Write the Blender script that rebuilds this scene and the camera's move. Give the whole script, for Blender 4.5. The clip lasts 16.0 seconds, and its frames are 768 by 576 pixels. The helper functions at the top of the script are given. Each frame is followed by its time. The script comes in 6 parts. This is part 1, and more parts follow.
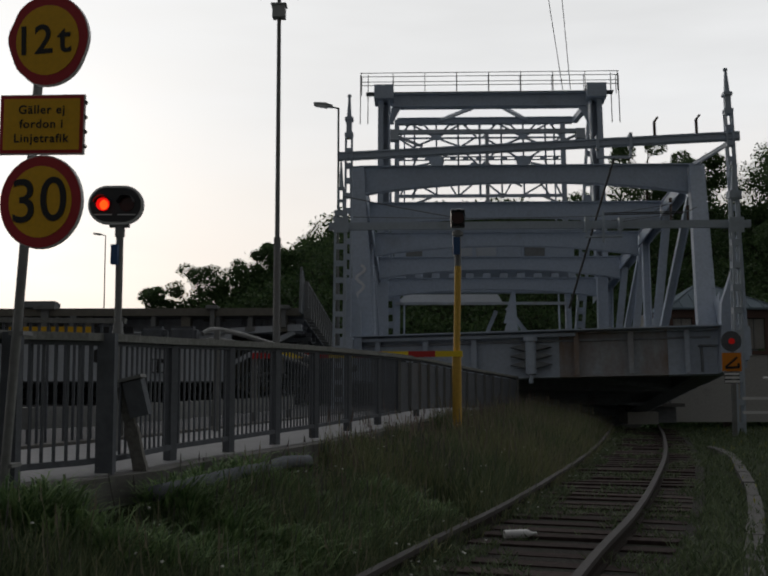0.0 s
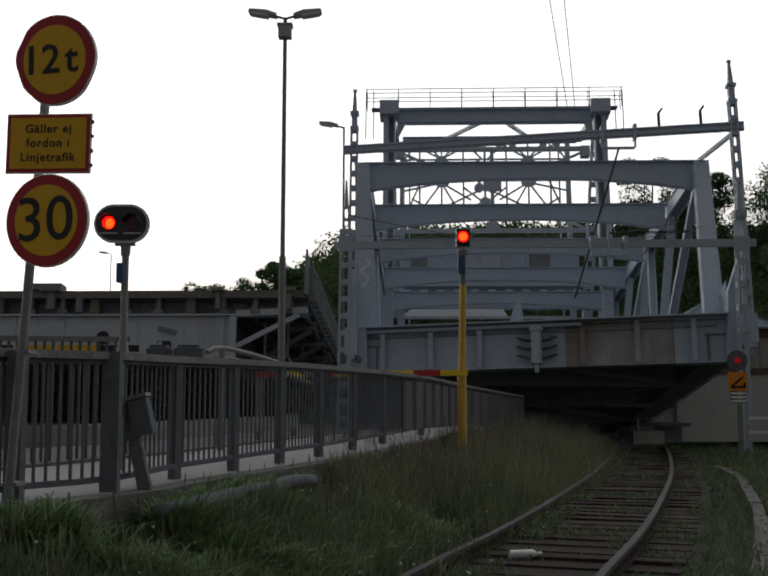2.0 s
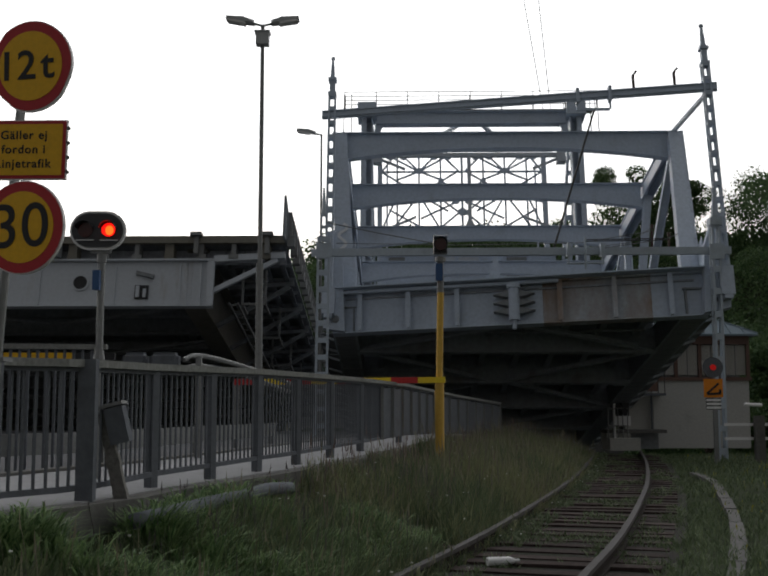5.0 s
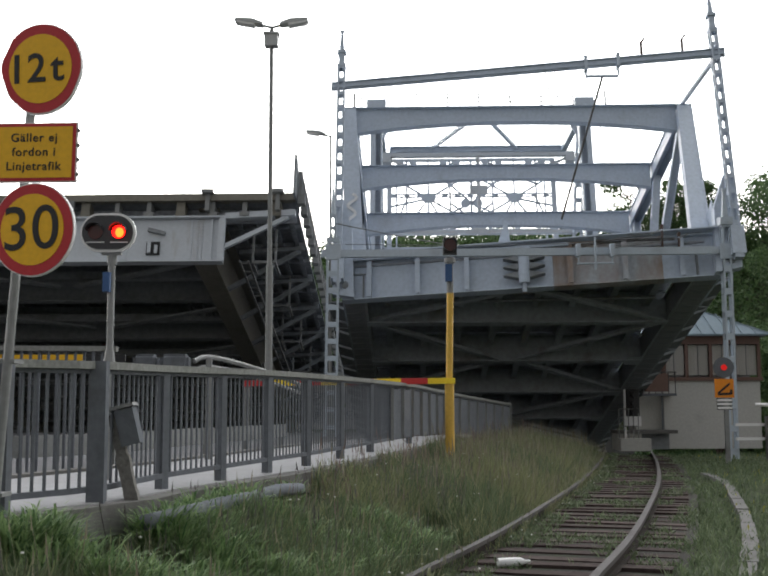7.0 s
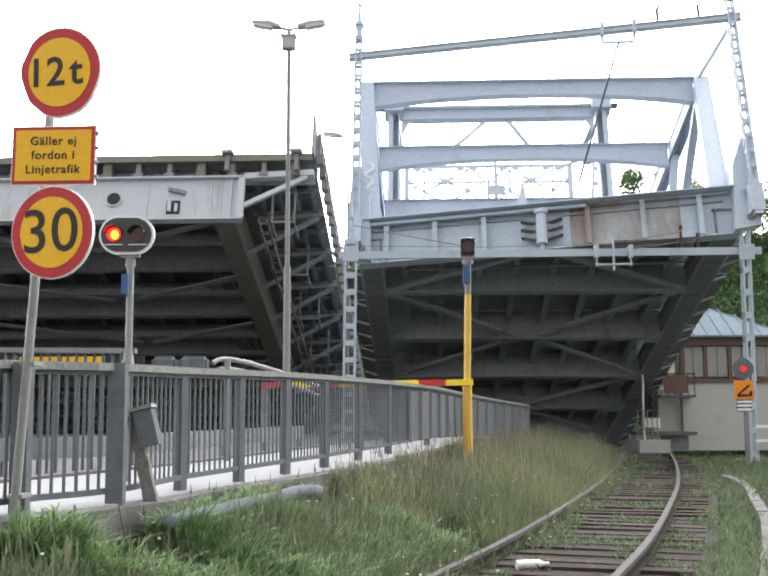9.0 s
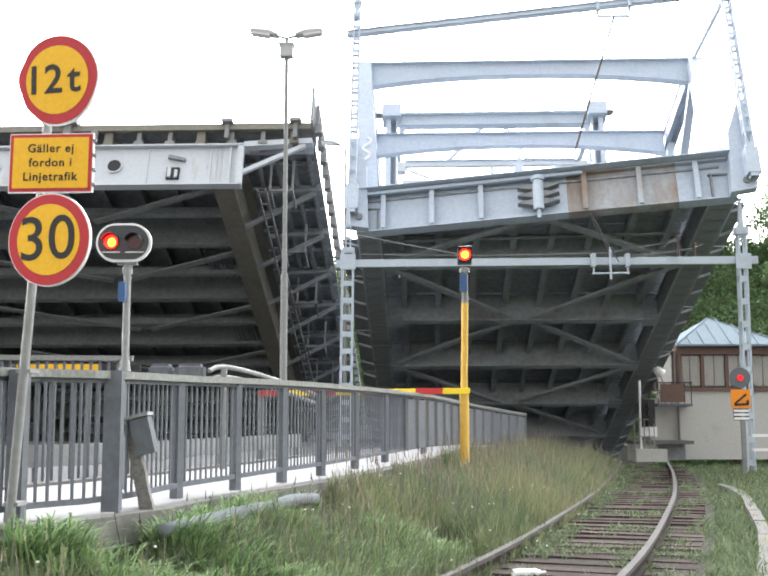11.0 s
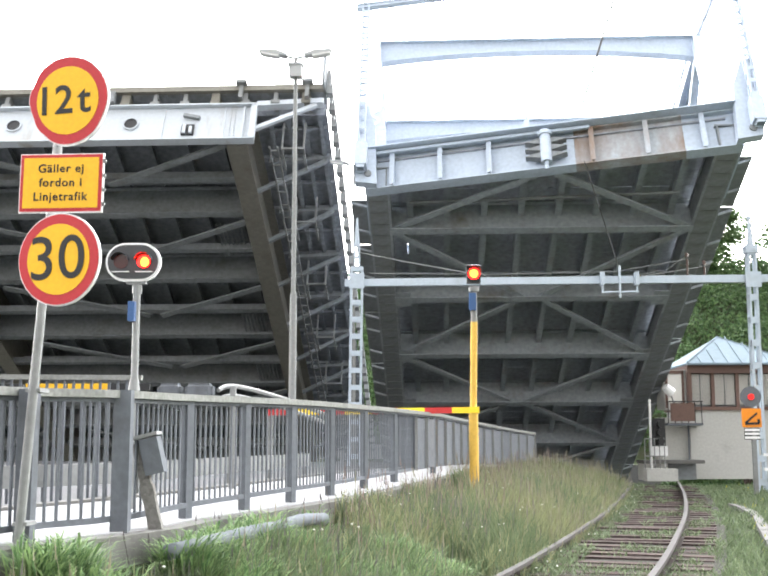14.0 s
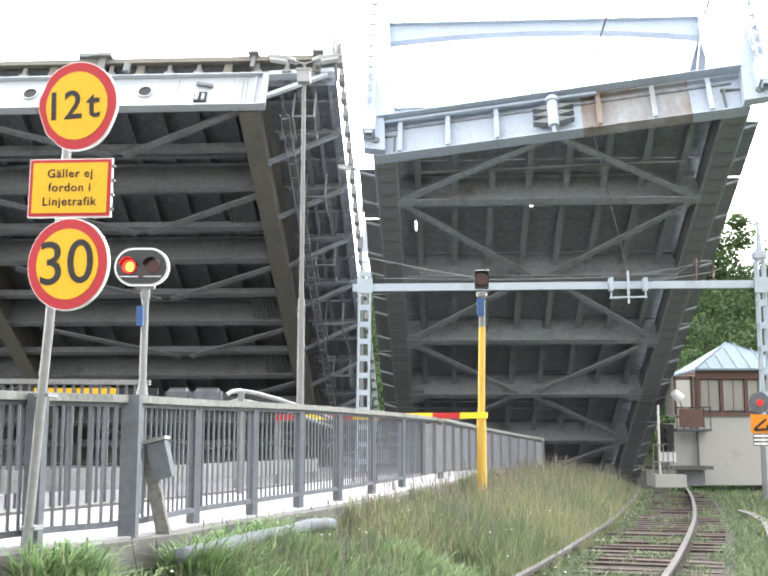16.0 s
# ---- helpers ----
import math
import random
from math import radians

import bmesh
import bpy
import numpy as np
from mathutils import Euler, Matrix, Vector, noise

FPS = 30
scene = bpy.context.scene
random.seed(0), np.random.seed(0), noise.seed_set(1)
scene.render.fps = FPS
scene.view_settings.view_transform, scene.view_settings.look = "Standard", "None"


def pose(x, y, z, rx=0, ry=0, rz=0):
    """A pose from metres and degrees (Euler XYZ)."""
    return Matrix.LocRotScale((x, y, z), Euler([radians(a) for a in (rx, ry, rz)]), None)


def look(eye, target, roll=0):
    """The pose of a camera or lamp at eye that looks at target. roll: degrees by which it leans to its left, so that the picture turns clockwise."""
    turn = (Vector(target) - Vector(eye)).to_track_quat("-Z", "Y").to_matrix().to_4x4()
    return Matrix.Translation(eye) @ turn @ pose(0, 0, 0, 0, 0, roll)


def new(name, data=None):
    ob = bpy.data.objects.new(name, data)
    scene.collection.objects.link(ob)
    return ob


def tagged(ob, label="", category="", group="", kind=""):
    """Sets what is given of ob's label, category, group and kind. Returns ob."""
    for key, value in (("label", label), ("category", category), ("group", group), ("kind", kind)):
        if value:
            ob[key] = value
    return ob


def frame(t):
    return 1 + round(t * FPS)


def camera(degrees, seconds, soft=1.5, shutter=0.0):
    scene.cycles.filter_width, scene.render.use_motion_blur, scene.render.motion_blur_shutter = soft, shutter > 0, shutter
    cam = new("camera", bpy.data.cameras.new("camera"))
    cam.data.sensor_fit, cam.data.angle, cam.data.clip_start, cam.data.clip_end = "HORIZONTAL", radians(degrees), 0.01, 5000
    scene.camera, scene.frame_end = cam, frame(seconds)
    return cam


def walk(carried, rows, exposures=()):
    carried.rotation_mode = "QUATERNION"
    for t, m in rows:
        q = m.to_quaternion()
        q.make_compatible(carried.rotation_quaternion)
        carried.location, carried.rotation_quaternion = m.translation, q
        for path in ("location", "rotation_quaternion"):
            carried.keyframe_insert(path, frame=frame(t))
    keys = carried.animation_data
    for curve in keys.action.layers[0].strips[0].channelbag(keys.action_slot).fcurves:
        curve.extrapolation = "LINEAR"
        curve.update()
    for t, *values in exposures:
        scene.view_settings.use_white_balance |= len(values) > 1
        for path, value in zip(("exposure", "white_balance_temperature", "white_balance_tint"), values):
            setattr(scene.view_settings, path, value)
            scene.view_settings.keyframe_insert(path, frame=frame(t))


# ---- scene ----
EYE = 1.41          # eye over the rail heads, which lie at z = 0
cam = camera(39.0, 16.0, soft=2.0)
walk(cam, [
        (0, pose(0, 0, EYE, 94.96, 0.00, 0.00)),
        (0.5, pose(0, 0, EYE, 94.83, -0.03, -0.00)),
        (1, pose(0, 0, EYE, 95.40, -0.20, -0.12)),
        (1.5, pose(0, 0, EYE, 95.67, -0.18, -0.08)),
        (2, pose(0, 0, EYE, 95.95, -0.10, 0.26)),
        (2.5, pose(0, 0, EYE, 96.01, -0.17, 0.01)),
        (3, pose(0, 0, EYE, 96.22, -0.00, -0.28)),
        (3.5, pose(0, 0, EYE, 96.12, 0.05, -0.71)),
        (4, pose(0, 0, EYE, 96.18, -0.01, -0.97)),
        (6.5, pose(0, 0, EYE, 96.45, 0.16, -0.56)),
        (7, pose(0, 0, EYE, 96.39, 0.16, -0.39)),
        (7.5, pose(0, 0, EYE, 96.46, 0.11, -0.46)),
        (8, pose(0, 0, EYE, 96.34, 0.22, 0.58)),
        (8.5, pose(0, 0, EYE, 96.40, 0.30, 0.33)),
        (9, pose(0, 0, EYE, 96.48, 0.17, 0.55)),
        (11.5, pose(0, 0, EYE, 97.09, 0.04, 0.36)),
        (12, pose(0, 0, EYE, 97.28, 0.03, 0.58)),
        (12.5, pose(0, 0, EYE, 97.44, 0.16, 0.75)),
        (13, pose(0, 0, EYE, 97.68, 0.13, 0.76)),
        (13.5, pose(0, 0, EYE, 97.74, 0.33, 0.95)),
        (14, pose(0, 0, EYE, 97.92, 0.08, 0.86)),
        (14.5, pose(0, 0, EYE, 97.85, 0.10, 1.00)),
        (15, pose(0, 0, EYE, 97.78, 0.12, 0.82)),
        (15.5, pose(0, 0, EYE, 97.74, 0.05, 1.15)),
        (16, pose(0, 0, EYE, 98.19, -0.05, 1.27)),
    ],
    exposures=[(0, -1.9), (0.5, -1.74), (1.0, -1.6), (1.5, -1.38), (2.5, -1.4), (3.5, -1.48), (4.2, -1.42), (6.3, -0.1), (7, 0.35), (8, 0.85), (9, 1.6),
               (11.3, 2.05), (12.5, 2.25), (14, 2.45), (16, 2.55)])

# opening angle of each leaf, degrees
RAIL_ANGLES = [(0, 7.13), (0.5, 7.49), (1, 8.02), (1.5, 8.45), (2, 8.91), (2.5, 9.34), (3, 9.88), (3.5, 10.38), (4, 10.90), (6.5, 13.63), (7, 14.20), (7.5, 14.73), (8, 15.43), (8.5, 15.94), (9, 16.64), (11.5, 19.97), (12, 20.69), (12.5, 21.34), (13, 22.07), (13.5, 22.75), (14, 23.52), (14.5, 24.13), (15, 24.87), (15.5, 25.53), (16, 26.25)]
ROAD_ANGLES = [(0, 5.23), (0.5, 5.75), (1, 6.38), (1.5, 6.97), (2, 7.64), (2.5, 8.26), (3, 8.99), (3.5, 9.64), (4, 10.36), (6.5, 14.21), (7, 14.99), (7.5, 15.70), (8, 16.58), (8.5, 17.28), (9, 18.10), (11.5, 22.05), (12, 22.95), (12.5, 23.77), (13, 24.62), (13.5, 25.44), (14, 26.36), (14.5, 27.18), (15, 28.03), (15.5, 28.82), (16, 29.81)]


def leaf_rows(angles, heading, y0, z0, shift):
    """The leaf's pose at each time: it turns about its axle, which stands over the deck."""
    h, out = radians(heading), []
    for t, a in angles:
        s = shift * radians(a)
        out.append((t, pose(s * math.sin(h), y0 + s * math.cos(h), z0, -a, 0, -heading)))
    return out


# ---- daylight: an evening sky, thinly overcast, brightest low over the canal ----
SUN_EL, SUN_AZ = 9.0, -24.0     # degrees; azimuth from straight ahead, to the right
world = bpy.data.worlds.new("sky")
scene.world = world
world.use_nodes = True
wn, wl = world.node_tree.nodes, world.node_tree.links
for n in list(wn):
    wn.remove(n)
sky = wn.new("ShaderNodeTexSky")
sky.sky_type = 'NISHITA'
sky.sun_disc = False
sky.sun_elevation, sky.sun_rotation = radians(SUN_EL), radians(SUN_AZ)
sky.air_density, sky.dust_density, sky.ozone_density = 1.0, 4.0, 1.0
soft_sky = wn.new("ShaderNodeHueSaturation")
soft_sky.inputs["Saturation"].default_value = 0.35
wl.new(sky.outputs[0], soft_sky.inputs["Color"])
coords = wn.new("ShaderNodeTexCoord")
stretch = wn.new("ShaderNodeMapping")
stretch.inputs["Scale"].default_value = (1.5, 1.5, 9.0)
wl.new(coords.outputs["Generated"], stretch.inputs["Vector"])
cloud = wn.new("ShaderNodeTexNoise")
cloud.inputs["Scale"].default_value, cloud.inputs["Detail"].default_value = 1.6, 5
wl.new(stretch.outputs[0], cloud.inputs["Vector"])
veil = wn.new("ShaderNodeMapRange")
veil.inputs["From Min"].default_value, veil.inputs["From Max"].default_value = 0.3, 0.75
veil.inputs["To Min"].default_value, veil.inputs["To Max"].default_value = 0.74, 0.95
wl.new(cloud.outputs["Fac"], veil.inputs["Value"])
# the veil of cloud is brightest towards the set sun, dim behind
split = wn.new("ShaderNodeSeparateXYZ")
wl.new(coords.outputs["Generated"], split.inputs[0])
west = wn.new("ShaderNodeMapRange")
west.interpolation_type = 'SMOOTHSTEP'
west.inputs["From Min"].default_value, west.inputs["From Max"].default_value = -0.3, 0.85
west.inputs["To Min"].default_value, west.inputs["To Max"].default_value = 4.0, 30.0
wl.new(split.outputs["Y"], west.inputs["Value"])
veil_colour = wn.new("ShaderNodeVectorMath")
veil_colour.operation = 'SCALE'
low_glow = wn.new("ShaderNodeMapRange")
low_glow.inputs["From Min"].default_value, low_glow.inputs["From Max"].default_value = 0.06, 0.24
wl.new(split.outputs["Z"], low_glow.inputs["Value"])
warm = wn.new("ShaderNodeMix")
warm.data_type = 'RGBA'
warm.inputs["A"].default_value, warm.inputs["B"].default_value = (1.0, 0.90, 0.80, 1), (0.99, 1.0, 1.01, 1)
wl.new(low_glow.outputs["Result"], warm.inputs["Factor"])
wl.new(warm.outputs["Result"], veil_colour.inputs[0])
wl.new(west.outputs["Result"], veil_colour.inputs["Scale"])
haze = wn.new("ShaderNodeMix")
haze.data_type = 'RGBA'
wl.new(veil_colour.outputs[0], haze.inputs["B"])
wl.new(veil.outputs["Result"], haze.inputs["Factor"])
wl.new(soft_sky.outputs["Color"], haze.inputs["A"])
back = wn.new("ShaderNodeBackground")
back.inputs["Strength"].default_value = 0.12
wl.new(haze.outputs["Result"], back.inputs["Color"])
wo = wn.new("ShaderNodeOutputWorld")
wl.new(back.outputs[0], wo.inputs["Surface"])

sun_data = bpy.data.lights.new("sun", 'SUN')
sun_data.energy, sun_data.angle, sun_data.color = 0.6, radians(14), (1.0, 0.9, 0.78)
sun = new("sun", sun_data)
sun_way = Vector((math.sin(radians(SUN_AZ)) * math.cos(radians(SUN_EL)), math.cos(radians(SUN_AZ)) * math.cos(radians(SUN_EL)), math.sin(radians(SUN_EL))))
sun.matrix_world = look(sun_way * 300, (0, 0, 0))


# ---- materials ----
def material(name, base, rough=0.6, metal=0.0, spots=None, grain=14.0, vary=0.18, bump=0.25, big=0.7, random_tint=0.0, coverage=0.45, spec=0.4, streak=1.0):
    """A procedural surface: base colour, fine grain and large stains (spots: the stain's colour), relief, and roughness that varies."""
    m = bpy.data.materials.new(name)
    m.use_nodes = True
    n, l = m.node_tree.nodes, m.node_tree.links
    b = n["Principled BSDF"]
    tc = n.new("ShaderNodeTexCoord")
    mp = n.new("ShaderNodeMapping")
    mp.inputs["Scale"].default_value = (1, 1, streak)
    l.new(tc.outputs["Object"], mp.inputs["Vector"])
    fine, coarse = n.new("ShaderNodeTexNoise"), n.new("ShaderNodeTexNoise")
    fine.inputs["Scale"].default_value, fine.inputs["Detail"].default_value = grain, 6
    coarse.inputs["Scale"].default_value, coarse.inputs["Detail"].default_value = big, 8
    coarse.inputs["Roughness"].default_value = 0.65
    l.new(tc.outputs["Object"], fine.inputs["Vector"])
    l.new(mp.outputs[0], coarse.inputs["Vector"])
    shade = n.new("ShaderNodeMapRange")
    shade.inputs["From Min"].default_value, shade.inputs["From Max"].default_value = 0.3, 0.7
    shade.inputs["To Min"].default_value, shade.inputs["To Max"].default_value = 1 - vary, 1 + vary
    l.new(fine.outputs["Fac"], shade.inputs["Value"])
    mul = n.new("ShaderNodeVectorMath")
    mul.operation = 'SCALE'
    mul.inputs[0].default_value = base
    l.new(shade.outputs["Result"], mul.inputs["Scale"])
    colour = mul.outputs[0]
    if spots:
        mask = n.new("ShaderNodeMapRange")
        mask.inputs["From Min"].default_value, mask.inputs["From Max"].default_value = 1 - coverage, 1.12 - coverage + 0.1
        l.new(coarse.outputs["Fac"], mask.inputs["Value"])
        mix = n.new("ShaderNodeMix")
        mix.data_type = 'RGBA'
        mix.inputs["B"].default_value = (*spots, 1)
        l.new(mask.outputs["Result"], mix.inputs["Factor"])
        l.new(colour, mix.inputs["A"])
        colour = mix.outputs["Result"]
    if random_tint:
        info = n.new("ShaderNodeObjectInfo")
        tint = n.new("ShaderNodeMapRange")
        tint.inputs["To Min"].default_value, tint.inputs["To Max"].default_value = 1 - random_tint, 1 + random_tint
        l.new(info.outputs["Random"], tint.inputs["Value"])
        mul2 = n.new("ShaderNodeVectorMath")
        mul2.operation = 'SCALE'
        l.new(colour, mul2.inputs[0])
        l.new(tint.outputs["Result"], mul2.inputs["Scale"])
        colour = mul2.outputs[0]
    l.new(colour, b.inputs["Base Color"])
    rr = n.new("ShaderNodeMapRange")
    rr.inputs["To Min"].default_value, rr.inputs["To Max"].default_value = max(0.05, rough - 0.15), min(1, rough + 0.15)
    l.new(coarse.outputs["Fac"], rr.inputs["Value"])
    l.new(rr.outputs["Result"], b.inputs["Roughness"])
    b.inputs["Metallic"].default_value = metal
    b.inputs["Specular IOR Level"].default_value = min(spec, 0.06) if rough >= 0.85 else spec
    if bump:
        bp = n.new("ShaderNodeBump")
        bp.inputs["Strength"].default_value, bp.inputs["Distance"].default_value = bump, 0.02
        l.new(fine.outputs["Fac"], bp.inputs["Height"])
        l.new(bp.outputs[0], b.inputs["Normal"])
    return m


def glow(name, colour, strength):
    m = bpy.data.materials.new(name)
    m.use_nodes = True
    b = m.node_tree.nodes["Principled BSDF"]
    b.inputs["Base Color"].default_value = (*[0.6 * c for c in colour], 1)
    b.inputs["Emission Color"].default_value = (*colour, 1)
    b.inputs["Emission Strength"].default_value = strength
    return m


def flat(name, base, rough=0.5, metal=0.0):
    return material(name, base, rough, metal, grain=30, vary=0.06, bump=0.05)


M_STEEL = material("blue_grey_painted_steel", (0.42, 0.48, 0.57), 0.5, 0.0, (0.29, 0.31, 0.35), 9, 0.08, 0.12, 0.55, coverage=0.42)
M_STEEL_RUST = material("rust_streaked_steel", (0.38, 0.41, 0.45), 0.6, 0.0, (0.23, 0.155, 0.11), 9, 0.12, 0.2, 0.5, coverage=0.63, streak=0.4)
M_WHITE = material("pale_painted_steel", (0.46, 0.49, 0.53), 0.5, 0.0, (0.28, 0.22, 0.17), 8, 0.05, 0.1, 0.8, coverage=0.41, streak=0.2)
# Low grey of its own, with the leaves' underside shade put into the colour.
M_DARK = material("dark_shaded_steel", (0.205, 0.218, 0.23), 0.8, 0.0, (0.125, 0.12, 0.115), 6, 0.15, 0.2, 0.8)
M_DECK = material("dark_deck_steel", (0.318, 0.336, 0.375), 0.85, 0.0, (0.17, 0.15, 0.14), 5, 0.2, 0.3, 1.0, coverage=0.4)
# Darker copy of M_DECK: shade under the road deck put into the colour.
M_SLAB = material("shaded_deck_slab", (0.215, 0.228, 0.245), 0.85, 0.0, (0.12, 0.11, 0.10), 5, 0.2, 0.3, 1.0, coverage=0.4)
M_OLIVE = material("olive_brown_girder_paint", (0.175, 0.165, 0.14), 0.8, 0.0, (0.13, 0.115, 0.09), 6, 0.12, 0.2, 0.6)
# The same steel again, a lighter copy to brighten the rail leaf's underside.
M_UNDER = material("grey_underside_steel", (0.285, 0.312, 0.34), 0.8, 0.0, (0.17, 0.15, 0.13), 6, 0.15, 0.2, 0.8)
M_WOOD = material("old_timber", (0.11, 0.10, 0.09), 0.9, 0.0, (0.06, 0.05, 0.045), 20, 0.25, 0.5, 2.0, random_tint=0.3)
M_GALV = material("galvanised_steel", (0.21, 0.215, 0.215), 0.6, 0.15, (0.14, 0.14, 0.135), 18, 0.1, 0.1, 2.5)
M_GANTRY = material("pale_blue_gantry_paint", (0.42, 0.48, 0.55), 0.5, 0.0, (0.3, 0.33, 0.37), 12, 0.06, 0.1, 1.5)
M_FENCE = material("weathered_fence_paint", (0.122, 0.131, 0.146), 0.85, 0.0, (0.086, 0.089, 0.095), 16, 0.12, 0.2, 3.0, random_tint=0.1)
M_HANDRAIL = material("worn_handrail_timber", (0.22, 0.225, 0.215), 0.9, 0.0, (0.13, 0.13, 0.12), 25, 0.18, 0.35, 2.0)
M_STAKE = material("grey_weathered_stake", (0.17, 0.165, 0.155), 0.9, 0.0, (0.09, 0.08, 0.07), 25, 0.25, 0.5, 2.0)
M_CONCRETE = material("stained_concrete", (0.128, 0.125, 0.12), 0.9, 0.0, (0.065, 0.062, 0.058), 12, 0.12, 0.4, 1.4)
M_WALK = material("pale_footway_concrete", (0.26, 0.26, 0.268), 0.9, 0.0, (0.22, 0.22, 0.22), 12, 0.08, 0.3, 1.0)
M_ROAD = material("worn_asphalt", (0.10, 0.10, 0.105), 0.9, 0.0, (0.16, 0.16, 0.16), 40, 0.15, 0.5, 0.6)
M_SOIL = material("grassy_soil", (0.032, 0.042, 0.02), 1.0, 0.0, (0.045, 0.042, 0.028), 9, 0.35, 0.8, 0.5)
M_BALLAST = material("weedy_ballast", (0.04, 0.038, 0.034), 1.0, 0.0, (0.03, 0.04, 0.02), 30, 0.5, 1.0, 1.2, coverage=0.5)
M_SLEEPER = material("tarred_sleeper_timber", (0.056, 0.042, 0.039), 0.95, 0.0, (0.06, 0.05, 0.044), 14, 0.25, 0.5, 2.0, random_tint=0.3)
M_RAIL = material("rusty_rail", (0.028, 0.022, 0.019), 0.85, 0.0, (0.02, 0.016, 0.014), 20, 0.2, 0.2, 2.0)
M_RAILHEAD = material("worn_rail_head", (0.06, 0.054, 0.053), 0.7, 0.0, (0.04, 0.034, 0.032), 20, 0.15, 0.08, 2.0, spec=0.16)
M_YELLOW = material("yellow_post_paint", (0.60, 0.37, 0.065), 0.55, 0.0, (0.45, 0.30, 0.10), 16, 0.08, 0.1, 2.5, coverage=0.4)
M_SIGN_Y = flat("sign_yellow", (0.72, 0.40, 0.01), 0.45)
M_SIGN_R = flat("sign_red", (0.41, 0.022, 0.03), 0.45)
M_SIGN_O = flat("sign_orange", (0.75, 0.24, 0.012), 0.5)
M_BLACK = flat("black_paint", (0.014, 0.014, 0.016), 0.5)
M_WHITEP = flat("white_paint", (0.72, 0.72, 0.72), 0.5)
M_SIGNAL = flat("dark_signal_housing", (0.035, 0.036, 0.04), 0.45)
M_BLUE = flat("blue_plastic", (0.03, 0.08, 0.2), 0.5)
M_LENS = flat("dark_red_lens", (0.05, 0.008, 0.008), 0.15)
M_LAMP_RED = glow("red_lamp", (1.0, 0.01, 0.008), 0.22)
M_LAMP_HOT = glow("orange_red_lamp", (1.0, 0.075, 0.006), 6.0)
M_LAMP_RIM = glow("red_lamp_rim", (1.0, 0.006, 0.004), 3.0)
M_BARRED = flat("boom_red", (0.5, 0.03, 0.03), 0.45)
M_BARYEL = flat("boom_yellow", (0.85, 0.62, 0.03), 0.45)
M_PLASTER = material("dirty_cream_plaster", (0.42, 0.415, 0.39), 0.95, 0.0, (0.29, 0.285, 0.265), 10, 0.06, 0.3, 0.6, coverage=0.45)
M_REDWOOD = material("red_brown_painted_timber", (0.125, 0.075, 0.06), 0.75, 0.0, (0.09, 0.055, 0.045), 18, 0.1, 0.2, 2.0)
M_ROOF = material("pale_sheet_metal_roof", (0.19, 0.235, 0.27), 0.86, 0.0, (0.15, 0.185, 0.21), 7, 0.06, 0.1, 1.2)
M_CURTAIN = material("pale_curtain", (0.6, 0.58, 0.54), 0.95, 0.0, (0.45, 0.44, 0.42), 30, 0.08, 0.1, 6.0)
M_INSUL = flat("brown_insulator", (0.06, 0.035, 0.03), 0.25)
M_WIRE = flat("dark_wire", (0.05, 0.05, 0.05), 0.6, 0.4)
M_BARK = material("bark", (0.07, 0.055, 0.045), 0.95, 0.0, None, 12, 0.3, 0.6, 2)
M_WATER = material("canal_water", (0.02, 0.028, 0.026), 0.08, 0.0, None, 3, 0.1, 0.15, 0.4, spec=0.6)
M_GRAFFITI = flat("white_spray_paint", (0.62, 0.63, 0.65), 0.6)
glass_m = bpy.data.materials.new("window_glass")
glass_m.use_nodes = True
gb = glass_m.node_tree.nodes["Principled BSDF"]
gb.inputs["Transmission Weight"].default_value, gb.inputs["Roughness"].default_value, gb.inputs["IOR"].default_value = 1.0, 0.02, 1.05


def leaf_material(name, low, high, rough=0.6, trans=0.25):
    """Foliage: each leaf or blade takes a tint between two greens."""
    m = bpy.data.materials.new(name)
    m.use_nodes = True
    n, l = m.node_tree.nodes, m.node_tree.links
    b = n["Principled BSDF"]
    geo = n.new("ShaderNodeNewGeometry")
    mix = n.new("ShaderNodeMix")
    mix.data_type = 'RGBA'
    mix.inputs["A"].default_value, mix.inputs["B"].default_value = (*low, 1), (*high, 1)
    l.new(geo.outputs["Random Per Island"], mix.inputs["Factor"])
    l.new(mix.outputs["Result"], b.inputs["Base Color"])
    b.inputs["Roughness"].default_value = rough
    b.inputs["Specular IOR Level"].default_value = 0.2
    tr = n.new("ShaderNodeBsdfTranslucent")
    l.new(mix.outputs["Result"], tr.inputs["Color"])
    ms = n.new("ShaderNodeMixShader")
    ms.inputs["Fac"].default_value = trans
    l.new(b.outputs[0], ms.inputs[1])
    l.new(tr.outputs[0], ms.inputs[2])
    l.new(ms.outputs[0], n["Material Output"].inputs["Surface"])
    return m


M_GRASS = leaf_material("meadow_grass", (0.06, 0.09, 0.046), (0.165, 0.205, 0.11))
M_GRASS_DRY = leaf_material("seeding_grass", (0.19, 0.185, 0.12), (0.29, 0.26, 0.19))
M_GRASS_LUSH = leaf_material("lush_grass", (0.06, 0.12, 0.048), (0.24, 0.34, 0.145))
M_STEM = leaf_material("withered_stems", (0.085, 0.08, 0.078), (0.19, 0.175, 0.165), 0.8, 0.15)
M_LAMPHEAD = material("pale_lamp_housing", (0.42, 0.43, 0.44), 0.5, 0.0, (0.33, 0.33, 0.33), 10, 0.06, 0.05, 2.0)
